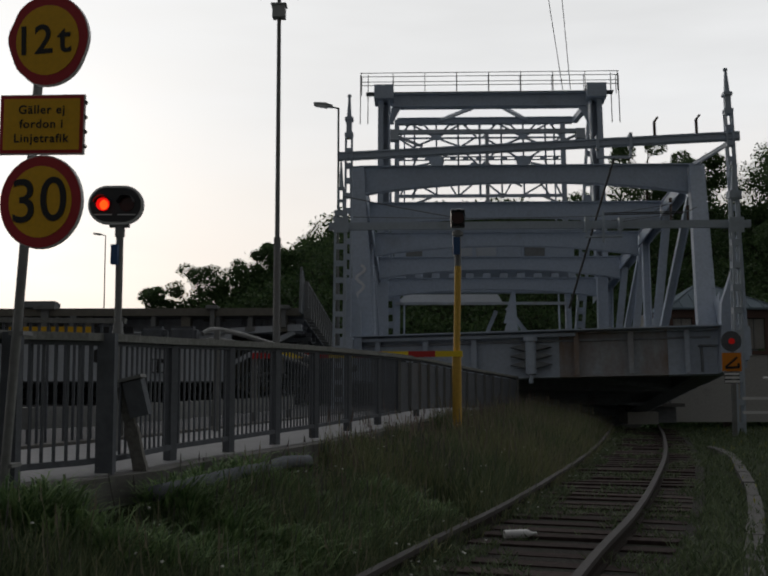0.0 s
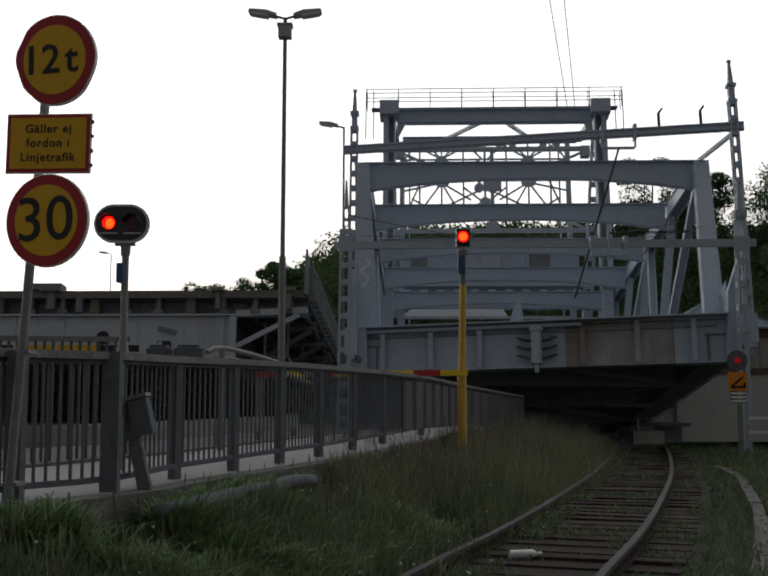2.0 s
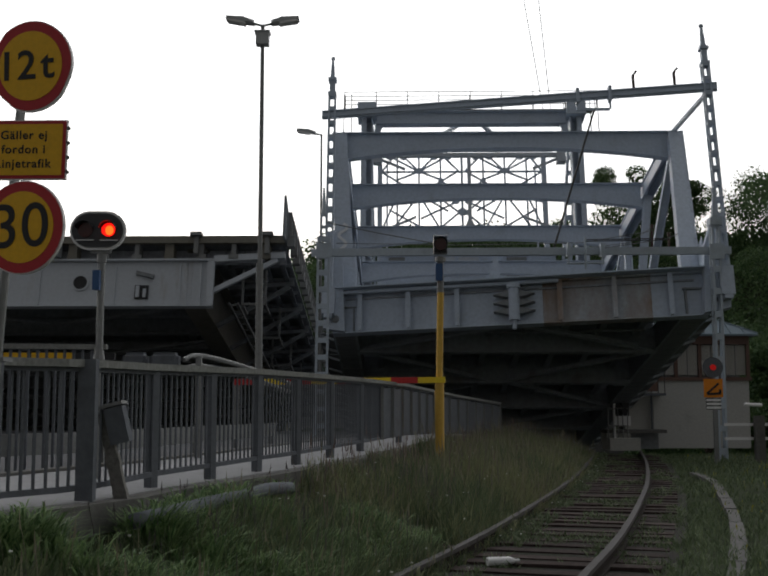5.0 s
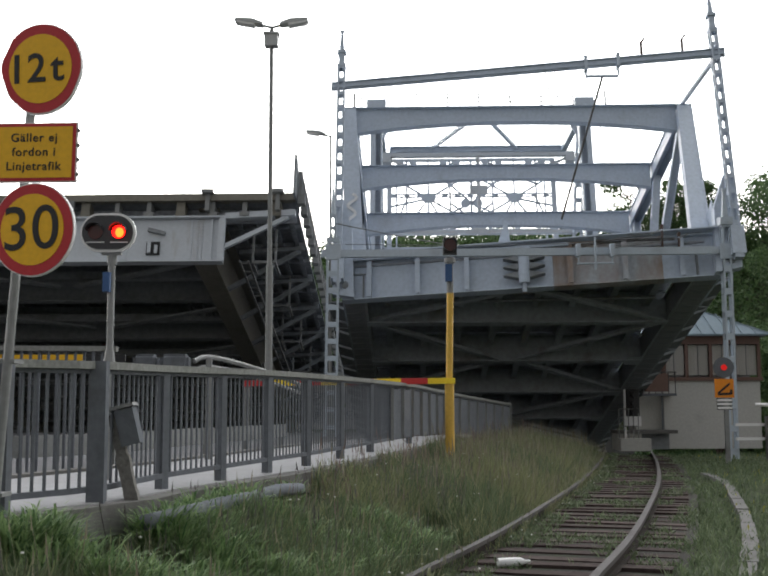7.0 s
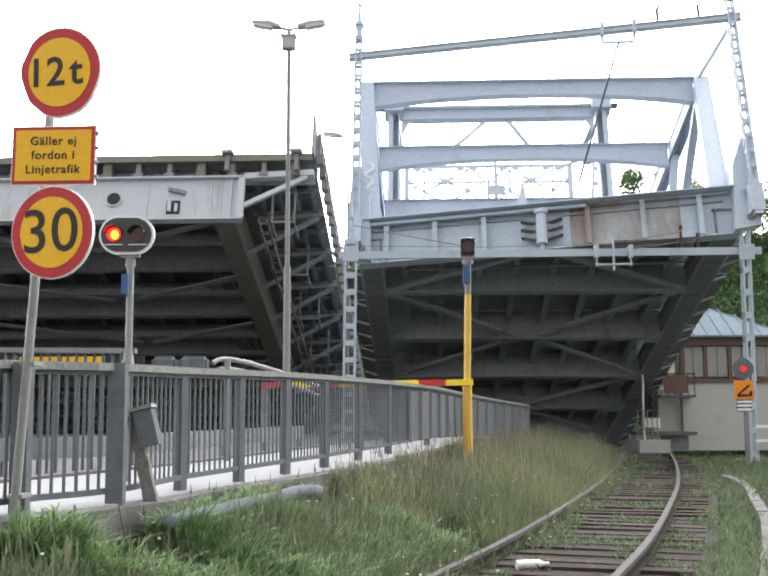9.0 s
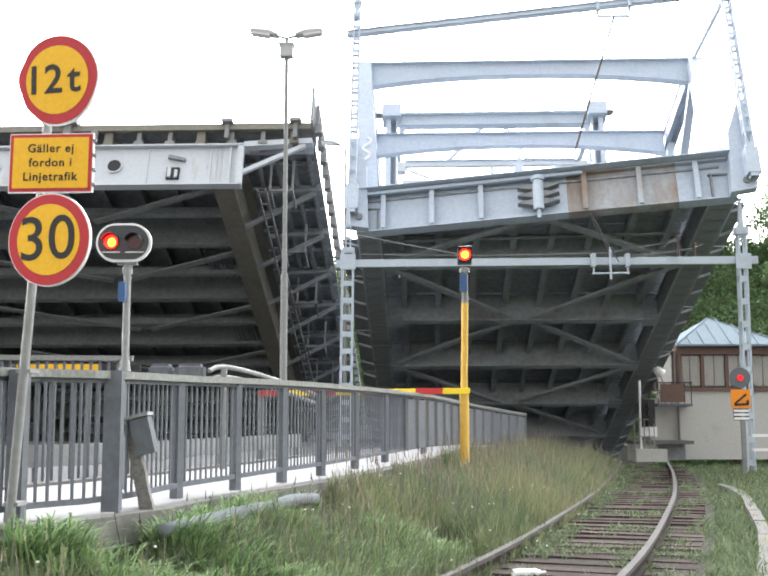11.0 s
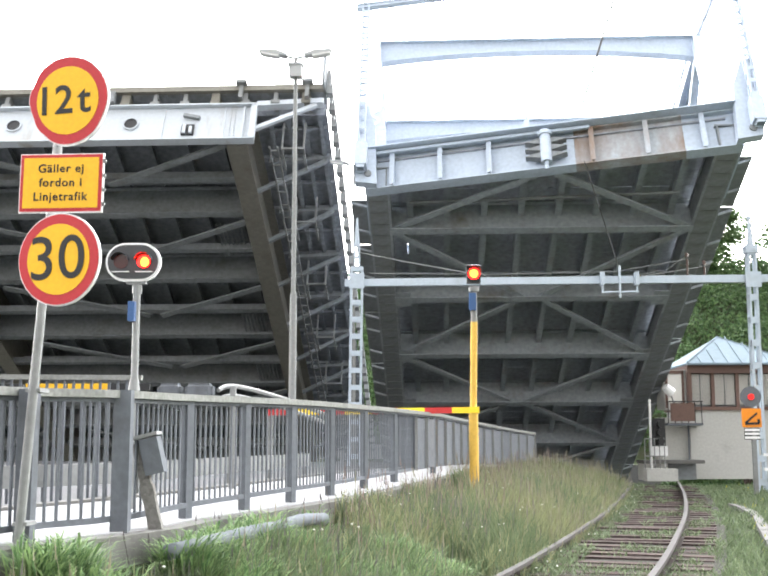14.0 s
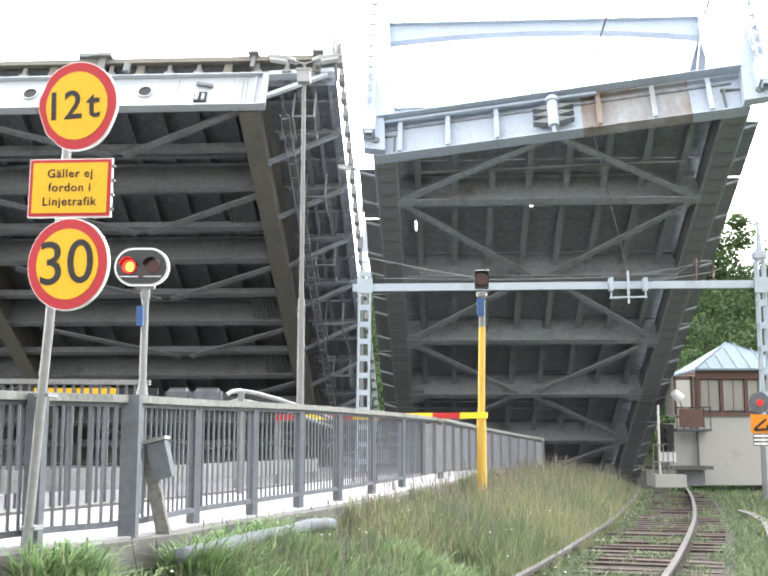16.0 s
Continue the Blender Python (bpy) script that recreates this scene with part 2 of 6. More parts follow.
M_LEAF = leaf_material("tree_leaves", (0.035, 0.072, 0.028), (0.105, 0.165, 0.065), trans=0.35)
M_GRASS_PALE = leaf_material("pale_meadow_grass", (0.145, 0.16, 0.08), (0.29, 0.30, 0.165))
M_SEED = leaf_material("pinkish_brown_seed_heads", (0.15, 0.115, 0.105), (0.26, 0.205, 0.18), 0.8, 0.2)
M_FLOWER = flat("white_flowers", (0.7, 0.7, 0.66), 0.8)
M_WEED = leaf_material("yellow_weed", (0.25, 0.25, 0.03), (0.4, 0.36, 0.05))


# ---- mesh helpers ----
class Geo:
    """Collects vertices and faces of one mesh."""

    def __init__(self):
        self.v, self.f = [], []

    def hexa(self, p):
        o = len(self.v)
        self.v += [tuple(q) for q in p]
        self.f += [(o, o + 3, o + 2, o + 1), (o + 4, o + 5, o + 6, o + 7), (o, o + 1, o + 5, o + 4), (o + 1, o + 2, o + 6, o + 5), (o + 2, o + 3, o + 7, o + 6), (o + 3, o, o + 4, o + 7)]
        return self

    def box(self, c, s, m=None):
        x, y, z = (q / 2 for q in s)
        pts = [Vector(q) for q in ((-x, -y, -z), (x, -y, -z), (x, y, -z), (-x, y, -z), (-x, -y, z), (x, -y, z), (x, y, z), (-x, y, z))]
        if m:
            pts = [m @ q for q in pts]
        return self.hexa([q + Vector(c) for q in pts])

    def beam(self, p, q, w, h, up=(0, 0, 1), w2=None, h2=None):
        """A bar from p to q, w wide and h high (w2, h2 at q)."""
        p, q = Vector(p), Vector(q)
        d = (q - p).normalized()
        up = Vector(up)
        if abs(d.dot(up)) > 0.99:
            up = Vector((0, 1, 0))
        s = d.cross(up).normalized()
        n = s.cross(d)
        out = []
        for e, ww, hh in ((p, w, h), (q, w2 or w, h2 or h)):
            out += [e - s * ww / 2 - n * hh / 2, e + s * ww / 2 - n * hh / 2, e + s * ww / 2 + n * hh / 2, e - s * ww / 2 + n * hh / 2]
        return self.hexa(out)

    def ibeam(self, p, q, w, h, t=0.03, up=(0, 0, 1)):
        p, q = Vector(p), Vector(q)
        d = (q - p).normalized()
        s = d.cross(Vector(up)).normalized()
        n = s.cross(d)
        self.beam(p, q, t, h - 2 * t, up)
        for k in (-1, 1):
            o = n * k * (h - t) / 2
            self.beam(p + o, q + o, w, t, up)
        return self

    def cyl(self, p, q, r, r2=None, n=10, cap=True):
        p, q = Vector(p), Vector(q)
        d = (q - p).normalized()
        a = d.orthogonal().normalized()
        b = d.cross(a)
        o = len(self.v)
        for e, rr in ((p, r), (q, r if r2 is None else r2)):
            for i in range(n):
                t = 2 * math.pi * i / n
                self.v.append(tuple(e + (a * math.cos(t) + b * math.sin(t)) * rr))
        for i in range(n):
            j = (i + 1) % n
            self.f.append((o + i, o + j, o + n + j, o + n + i))
        if cap:
            self.f += [tuple(range(o + n - 1, o - 1, -1)), tuple(range(o + n, o + 2 * n))]
        return self

    def path(self, pts, r, n=8):
        for p, q in zip(pts, pts[1:]):
            self.cyl(p, q, r, n=n)
        return self

    def sweep(self, pts, w, h):
        """One continuous bar of w by h along level-ish points."""
        o, n = len(self.v), len(pts)
        pts = [Vector(p) for p in pts]
        for i, p in enumerate(pts):
            d = (pts[min(i + 1, n - 1)] - pts[max(i - 1, 0)]).normalized()
            s = d.cross(Vector((0, 0, 1))).normalized() * w / 2
            z = Vector((0, 0, h / 2))
            self.v += [tuple(q) for q in (p - s - z, p + s - z, p + s + z, p - s + z)]
        for i in range(n - 1):
            a, b = o + 4 * i, o + 4 * i + 4
            self.f += [(a + k, a + (k + 1) % 4, b + (k + 1) % 4, b + k) for k in range(4)]
        self.f += [(o + 3, o + 2, o + 1, o), (o + 4 * n - 4, o + 4 * n - 3, o + 4 * n - 2, o + 4 * n - 1)]
        return self

    def slab(self, pts, vec):
        """A polygon pushed along vec into a plate."""
        vec, o, k = Vector(vec), len(self.v), len(pts)
        self.v += [tuple(Vector(p)) for p in pts] + [tuple(Vector(p) + vec) for p in pts]
        self.f += [tuple(range(o + k - 1, o - 1, -1)), tuple(range(o + k, o + 2 * k))]
        for i in range(k):
            j = (i + 1) % k
            self.f.append((o + i, o + j, o + k + j, o + k + i))
        return self

    def lattice(self, p, q, w, h, t=0.06, step=0.5, up=(0, 0, 1)):
        """A built-up mast: four corner angles and batten plates between them."""
        p, q = Vector(p), Vector(q)
        d = q - p
        length = d.length
        d.normalize()
        up = Vector(up)
        if abs(d.dot(up)) > 0.99:
            up = Vector((0, 1, 0))
        s = d.cross(up).normalized()
        n = s.cross(d)
        for i in (-1, 1):
            for j in (-1, 1):
                o = s * i * (w - t) / 2 + n * j * (h - t) / 2
                self.beam(p + o, q + o, t, t, up)
        k = max(2, int(length / step))
        for i in range(k + 1):
            c = p + d * (length * i / k)
            for j in (-1, 1):
                o = n * j * (h - 0.02) / 2
                self.beam(c + o - s * w / 2, c + o + s * w / 2, step * 0.28, 0.015, n)
                o = s * j * (w - 0.02) / 2
                self.beam(c + o - n * h / 2, c + o + n * h / 2, step * 0.28, 0.015, s)
        return self


def mesh_of(name, g, mat):
    me = bpy.data.meshes.new(name)
    if isinstance(g, Geo):
        me.from_pydata(g.v, [], g.f)
        bm = bmesh.new()
        bm.from_mesh(me)
        bmesh.ops.recalc_face_normals(bm, faces=bm.faces)
        bm.to_mesh(me)
        bm.free()
    else:
        g.to_mesh(me)
        g.free()
    me.materials.append(mat)
    return me


def part(name, g, mat, parent=None, label="", smooth=False):
    """One mesh object, under its thing where a parent is given."""
    ob = new(name, mesh_of(name, g, mat))
    if smooth:
        ob.data.shade_smooth()
    ob.parent = parent
    return tagged(ob, label)


def thing(name, label, category, group="", kind="", at=None):
    e = tagged(new(name), label, category, group, kind)
    e.empty_display_size = 0.2
    if at is not None:
        e.matrix_world = at
    return e


def writing(name, text, size, mat, parent, m, bold=0.012, spread=1.0):
    """Raised letters of the built-in font, as a mesh."""
    cu = bpy.data.curves.new(name, 'FONT')
    cu.body, cu.size, cu.align_x, cu.align_y, cu.extrude, cu.offset = text, size, 'CENTER', 'CENTER', 0.002, bold
    cu.space_character = spread
    tmp = new(name, cu)
    bpy.context.view_layer.update()
    me = bpy.data.meshes.new_from_object(tmp.evaluated_get(bpy.context.evaluated_depsgraph_get()))
    bpy.data.objects.remove(tmp)
    me.materials.clear()
    me.materials.append(mat)
    ob = new(name, me)
    ob.parent = parent
    ob.matrix_local = m
    return ob


# ---- ground, canal, road, track ----
FENCE = [(-4.4, 0.5), (-3.6, 4.0), (-2.82, 7.38), (-2.19, 8.49), (-1.92, 9.82), (-1.56, 10.97), (-1.21, 12.12), (-0.86, 13.38), (-0.5, 15.03), (-0.1, 16.91), (0.61, 20.64), (1.77, 26.19), (2.95, 30.2), (4.1, 33.6)]
TRACK = [(-4.5, -9.0), (-2.6, -3.0), (-1.45, 1.0), (-0.65, 3.9), (0.15, 6.6), (1.05, 9.42), (2.0, 12.2), (3.15, 15.95), (4.85, 21.9), (6.75, 29.4), (8.6, 37.4)]
CANAL_NEAR, CANAL_FAR, WATER_Z = 38.2, 74.0, -4.2


def along(pts, step):
    """Points and headings at even steps along a smooth line through pts."""
    p = [Vector((*q, 0)) for q in pts]
    fine = []
    for i in range(len(p) - 1):
        a, b, c, d = p[max(i - 1, 0)], p[i], p[i + 1], p[min(i + 2, len(p) - 1)]
        for k in range(40):
            t = k / 40
            fine.append(0.5 * ((2 * b) + (c - a) * t + (2 * a - 5 * b + 4 * c - d) * t * t + (3 * b - a - 3 * c + d) * t ** 3))
    fine.append(p[-1])
    out, left = [], 0.0
    for a, b in zip(fine, fine[1:]):
        seg = (b - a).length
        while left <= seg and seg > 0:
            q = a + (b - a) * (left / seg)
            out.append((q, (b - a).normalized()))
            left += step
        left -= seg
    return out


def x_at(pts, y):
    return float(np.interp(y, [q[1] for q in pts], [q[0] for q in pts]))


def bank_y(x):
    """The canal's near edge, slightly askew to the road."""
    return CANAL_NEAR - 0.176 * (x - 6.0)


def ground_z(x, y):
    wob = 0.05 * noise.noise(Vector((x * 0.9, y * 0.9, 0))) + 0.12 * noise.noise(Vector((x * 0.25, y * 0.25, 5)))
    if y < bank_y(x) - 0.3:
        fx, tx = x_at(FENCE, y), x_at(TRACK, y)
        if x < fx - 0.1:
            return 0.5
        if x < tx - 1.1:
            k = (x - fx) / max(0.3, tx - 1.1 - fx)
            k = min(1, max(0, k))
            k2 = k * k * (3 - 2 * k)
            return 0.56 + (-0.24 - 0.56) * (0.55 * k2 + 0.45 * k) + wob * min(1, k * 4)
        if x < tx + 1.5:
            return -0.245 + 0.25 * wob
        return -0.2 + 0.9 * wob + 0.02 * min(10, x - tx - 1.5)
    if y < CANAL_FAR:
        return -6.5
    rise = max(0, y - CANAL_FAR - 4)
    side = 1 / (1 + math.exp(-(x + 13) / 4.5))
    hill = 13.8 * side * min(1, rise / 30) + 3.0 * min(1, rise / 25)
    return -0.3 + wob + hill + 0.02 * min(rise, 300)


def ground():
    xs = sorted({*np.round(np.arange(-8, 16, 0.3), 2), *np.round(np.arange(-60, 70, 3.0) + 0.11, 2), -3000, -900, -400, -200, -120, -80, 80, 120, 200, 400, 900, 3000})
    ys = sorted({*np.round(np.arange(0, 45, 0.35), 2), *np.round(np.arange(45, 140, 3.0) + 0.07, 2), -2000, -300, -60, -20, -8, -3, CANAL_FAR - 0.02, CANAL_FAR + 0.3, 160, 200, 300, 600, 1500, 4000})
    g = Geo()
    g.v = [(x, y, ground_z(x, y)) for y in ys for x in xs]
    n = len(xs)
    g.f = [(j * n + i, j * n + i + 1, (j + 1) * n + i + 1, (j + 1) * n + i) for j in range(len(ys) - 1) for i in range(n - 1)]
    ob = part("ground", g, M_SOIL)
    ob.data.shade_smooth()
    tagged(ob, "grassy soil bank beside the railway track", "ground", kind="structure")
    w = Geo().box((0, 57, WATER_Z - 0.05), (400, 40, 0.1))
    tagged(part("water", w, M_WATER), "dark still canal water under the bridges", "water", kind="structure")
    # quay walls on both sides
    for y0, nm in ((CANAL_NEAR, "quay_wall_near"), (CANAL_FAR, "quay_wall_far")):
        q = Geo()
        for i in range(-12, 14):
            x0, x1 = i * 4.0, i * 4.0 + 3.97
            ya = bank_y(x0) if nm.endswith("near") else y0
            yb = bank_y(x1) if nm.endswith("near") else y0
            q.hexa([(x0, ya - 0.5, -7), (x1, yb - 0.5, -7), (x1, yb + 0.3, -7), (x0, ya + 0.3, -7), (x0, ya - 0.5, -0.33), (x1, yb - 0.5, -0.33), (x1, yb + 0.3, -0.33), (x0, ya + 0.3, -0.33)])
        tagged(part(nm, q, M_CONCRETE), "stained concrete quay wall of the canal", "quay", kind="structure")


def road():
    """The road slab beside the fence, its pale footway and kerb."""
    def strip(name, a, b, top, bottom, mat, label, y1=37.2):
        line = [p + Vector((-d.y, d.x, 0)) * ((a + b) / 2) + Vector((0, 0, (top + bottom) / 2)) for p, d in along(FENCE, 0.8) if p.y <= y1]
        g = Geo().sweep(line, b - a, top - bottom)
        return tagged(part(name, g, mat), label, name.split("_")[0], kind="structure")
    strip("plinth", -0.30, -0.12, 0.70, 0.05, M_CONCRETE, "stained concrete plinth under the steel fence")
    strip("pavement", -0.12, 2.2, 0.712, 0.3, M_WALK, "pale concrete footway behind the fence")
    strip("kerb", 2.2, 2.4, 0.745, 0.3, M_CONCRETE, "grey concrete kerb of the road")
    edge = [p + Vector((-d.y, d.x, 0)) * 2.4 for p, d in along(FENCE, 0.8)]
    pts = [(q.x, q.y, 0.2) for q in edge if q.y < 37.0] + [(1.2, 37.3, 0.2), (-45, 45.5, 0.2), (-45, -8, 0.2), (edge[0].x - 1.5, -8, 0.2)]
    tagged(part("road", Geo().slab(pts, (0, 0, 0.42)), M_ROAD), "worn grey asphalt road towards the bridge", "road", kind="structure")
    g = Geo()
    for k in range(7):
        q = Vector((-7.2, 9 + 4.2 * k, 0.626))
        g.box(q, (0.14, 2.2, 0.008))
    tagged(part("lane_marking", g, M_WHITEP), "worn white dashed lane line", "road marking", kind="structure")
    # Pale wall added in place of unidentified white shapes on the far bank.
    tagged(part("far_pale_wall", Geo().box((-20, 75.2, 0.55), (46, 0.35, 0.95)), M_WALK), "pale wall added for distant white shapes on the far quay", "parapet", kind="structure")


def track():
    """Two rails on timber sleepers in weedy ballast."""
    g = Geo().sweep([p + Vector((0, 0, -0.32)) for p, d in along(TRACK, 0.5)], 2.9, 0.315)
    tagged(part("ballast_bed", g, M_BALLAST), "weedy grey ballast under the track", "ballast", kind="structure")
    for side, off in (("inner", 0.7525), ("outer", -0.7525)):
        line = [p + Vector((-d.y, d.x, 0)) * off for p, d in along(TRACK, 0.4)]
        r = Geo().sweep([p + Vector((0, 0, -0.135)) for p in line], 0.13, 0.02).sweep([p + Vector((0, 0, -0.085)) for p in line], 0.02, 0.09)
        hd = Geo().sweep([p + Vector((0, 0, -0.022)) for p in line], 0.075, 0.044)
        e = thing("rail", "rusty steel rail with a worn bright head", "rail", "rails of the track")
        part("rail_foot", r, M_RAIL, e)
        part("rail_head", hd, M_RAILHEAD, e, "worn shiny rail head")
    me = mesh_of("sleeper", Geo().box((0, 0, 0), (2.6, 0.24, 0.16)), M_SLEEPER)
    rnd = random.Random(4)
    for p, d in along(TRACK, 0.54):
        if p.y < 1.5:
            continue
        s = new("sleeper", me)
        s.matrix_world = pose(p.x, p.y, -0.222 + rnd.uniform(-0.012, 0.012), 0, rnd.uniform(-0.6, 0.6), math.degrees(math.atan2(d.y, d.x)) - 90 + rnd.uniform(-1.5, 1.5))
        tagged(s, "weathered dark timber railway sleeper", "sleeper", "sleepers of the track")


# ---- the railway leaf: a through truss with a counterweight tower ----
def rail_leaf():
    e = thing("railway_bascule_leaf", "raised blue-grey riveted steel railway bascule leaf", "bascule bridge")
    U0, U1, W0, WT = 0.05, 11.57, -1.93, 5.65
    ui, uo = U0 + 0.35, U1 - 0.35
    vend = lambda u: -28.35 - 0.176 * (u - U0)
    NODES = [-26.0, -21.45, -16.9, -12.35, -7.8, -3.25]
    TOPS = [-26.8, -22.25, -17.7, -13.15, -8.6]
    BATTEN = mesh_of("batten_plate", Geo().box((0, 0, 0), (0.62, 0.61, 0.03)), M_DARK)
    # end girder, askew across the free end
    mid = W0 + 0.71
    a, b = Vector((U0, vend(U0) + 0.1, mid)), Vector((U1, vend(U1) + 0.1, mid))
    eg = None
    for t0, t1, mat, lab in ((0.0, 0.575, M_STEEL, "riveted end girder, askew to the leaf"), (0.5755, 0.86, M_STEEL_RUST, "rust-stained length of the end girder"), (0.8605, 1.0, M_STEEL, "")):
        o = part("end_girder", Geo().ibeam(a + (b - a) * t0, a + (b - a) * t1, 0.42, 1.42, 0.05), mat, e, lab)
        eg = eg or o
    along_g = (b - a).normalized()
    out = Vector((along_g.y, -along_g.x, 0))
    for k, share in enumerate((0.075, 0.21, 0.345, 0.622, 0.765, 0.91)):
        c = a + (b - a) * share + out * 0.13
        part("stiffener", Geo().box(c, (0.09, 0.26, 1.3), Matrix.Rotation(math.atan2(along_g.y, along_g.x), 3, 'Z')).box(c + out * 0.12 + Vector((0, 0, 0.0)), (0.16, 0.025, 1.3), Matrix.Rotation(math.atan2(along_g.y, along_g.x), 3, 'Z')), M_STEEL_RUST if k in (3, 4) else M_STEEL, eg)
    part("cover_plate", Geo().beam(a + out * 0.2 + Vector((0, 0, 0.74)), b + out * 0.2 + Vector((0, 0, 0.74)), 0.7, 0.04), M_STEEL, eg)
    part("rail_shelf", Geo().beam(a + out * 0.3 + Vector((0, 0, 0.62)), a + (b - a) * 0.62 + out * 0.3 + Vector((0, 0, 0.62)), 0.1, 0.1), M_STEEL, eg)
    # locking device in the middle of the end girder
    c = a + (b - a) * 0.5 + out * 0.36
    lock = part("lock_cylinder", Geo().cyl(c + Vector((0, 0, -0.62)), c + Vector((0, 0, 0.42)), 0.17, n=14).cyl(c + Vector((0, 0, 0.42)), c + Vector((0, 0, 0.56)), 0.22, n=14).cyl(c + Vector((0, 0, -0.9)), c + Vector((0, 0, -0.62)), 0.07), M_STEEL, e, "round locking cylinder")
    for z in (-0.3, -0.02, 0.26):
        for s in (-1, 1):
            q = c + along_g * s * 0.15 + Vector((0, 0, z))
            part("lock_fin", Geo().slab([q + Vector((0, 0, -0.12)), q + along_g * s * 0.5, q + Vector((0, 0, 0.12))], out * -0.25), M_DARK, lock)
    # timber deck edge behind the end girder
    for k in range(7):
        p0 = a + (b - a) * (0.34 + 0.09 * k) + Vector((0, 0.3, 0.78))
        part("deck_timber", Geo().beam(p0, p0 + along_g * 1.05 + Vector((0, 0, 0.015 * (k % 3))), 0.5, 0.12), M_WOOD, e)
    # chords, posts and diagonals of both trusses
    for side, u in (("near", ui), ("far", uo)):
        s = 1 if u > 5 else -1
        ut = 0.02 if s < 0 else 11.95
        v0 = vend(u)
        ch = Geo()
        ch.beam((u + 0.28, v0, W0 + 0.45), (u + 0.28, 1.5, W0 + 0.45), 0.05, 0.85)
        ch.beam((u - 0.28, v0, W0 + 0.45), (u - 0.28, 1.5, W0 + 0.45), 0.05, 0.85)
        ch.beam((u, v0, W0 + 0.9), (u, 1.5, W0 + 0.9), 0.72, 0.05)
        # Chord and battens carry the underside's shade in their dark colour.
        chord = part("bottom_chord", ch, M_DARK, e, "riveted bottom chord darkened for underside shade")
        k = v0 + 0.3
        while k < 1.2:
            o = new("batten_plate", BATTEN)
            o.location, o.parent = (u, k, W0 + 0.02), chord
            k += 0.66
        fl = Geo()
        for du in (-0.34, 0.34):
            fl.box((u + du, (v0 + 1.5) / 2, W0 + 0.05), (0.1, 1.5 - v0, 0.04))
        part("chord_flange", fl, M_UNDER, chord)
        tc = Geo()
        tc.beam((ut - 0.2, TOPS[0] - 0.3, WT), (ut - 0.2, TOPS[-1] + 4, WT), 0.05, 0.5)
        tc.beam((ut + 0.2, TOPS[0] - 0.3, WT), (ut + 0.2, TOPS[-1] + 4, WT), 0.05, 0.5)
        tc.beam((ut, TOPS[0] - 0.3, WT + 0.25), (ut, TOPS[-1] + 4, WT + 0.25), 0.55, 0.04)
        part("top_chord", tc, M_STEEL, e)
        ep = Geo()
        foot, head = Vector((u, v0 + 0.45, W0 + 0.9)), Vector((ut, TOPS[0] - 0.1, WT + 0.2))
        for du in (-0.22, 0.22):
            ep.beam(foot + Vector((du, 0, 0)), head + Vector((du, 0, 0)), 0.04, 0.6, (0, 1, 0), h2=0.4)
        ep.beam(foot + Vector((0, -0.3, 0)), head + Vector((0, -0.2, 0)), 0.64, 0.04, (0, 1, 0), w2=0.52)
        post = part("end_post", ep, M_STEEL, e, "broad tapered end post")
        gs = Geo().slab([(u + s * 0.36, v0 - 0.1, W0), (u + s * 0.36, v0 + 2.6, W0), (u + s * 0.36, v0 + 1.6, W0 + 2.1), (u + s * 0.36, v0 + 0.1, W0 + 2.6)], (s * 0.04, 0, 0))
        part("gusset_plate", gs, M_STEEL, post)
        rv = Geo()
        for i in range(12):
            for j in (-1, 1):
                q = foot + (head - foot) * ((i + 0.5) / 12) + Vector((j * 0.24, -0.325 + 0.1 * (i + 0.5) / 12, 0))
                rv.box(q, (0.05, 0.03, 0.05))
        tagged(part("rivet_heads", rv, M_STEEL, post), kind="stuff")
        for i, v in enumerate(NODES[1:], 1):
            top = min(TOPS, key=lambda q: abs(q - v))
            g = Geo()
            for dv in (-0.14, 0.14):
                g.beam((u, v + dv, W0 + 0.9), (ut, top + dv, WT - 0.2), 0.28, 0.03, (0, 1, 0))
            g.beam((u, v, W0 + 0.9), (ut, top, WT - 0.2), 0.03, 0.26, (0, 1, 0))
            if i < 5:
                part("truss_post", g, M_STEEL, e)
        for i in range(4):
            g = Geo()
            p, q = Vector((ut, TOPS[i] + 0.25, WT - 0.25)), Vector((u, NODES[i + 1] - 0.3, W0 + 1.0))
            if i % 2 == 1:
                p, q = Vector((ut, TOPS[i + 1] - 0.25, WT - 0.25)), Vector((u, NODES[i] + 0.3, W0 + 1.0))
            g.beam(p + Vector((0.13, 0, 0)), q + Vector((0.13, 0, 0)), 0.03, 0.3, (0, 1, 0))
            g.beam(p - Vector((0.13, 0, 0)), q - Vector((0.13, 0, 0)), 0.03, 0.3, (0, 1, 0))
            g.beam(p, q, 0.24, 0.03, (0, 1, 0))
            part("truss_diagonal", g, M_STEEL, e)
    # portal beams with an arched lower edge
    for i, v in enumerate(TOPS):
        lo = []
        for k in range(21):
            t = k / 20
            x = 0.27 + 11.4 * t
            lo.append((x, v - 0.1, WT - 0.30 - 0.42 * abs(2 * t - 1) ** 2.2))
        pts = lo + [(11.67, v - 0.1, WT + 0.28), (0.27, v - 0.1, WT + 0.28)]
        pb = part("portal_beam", Geo().slab(pts, (0, 0.05, 0)), M_STEEL, e, "portal beam with an arched lower edge")
        fl = Geo().beam((0.1, v - 0.08, WT + 0.29), (11.85, v - 0.08, WT + 0.29), 0.34, 0.03)
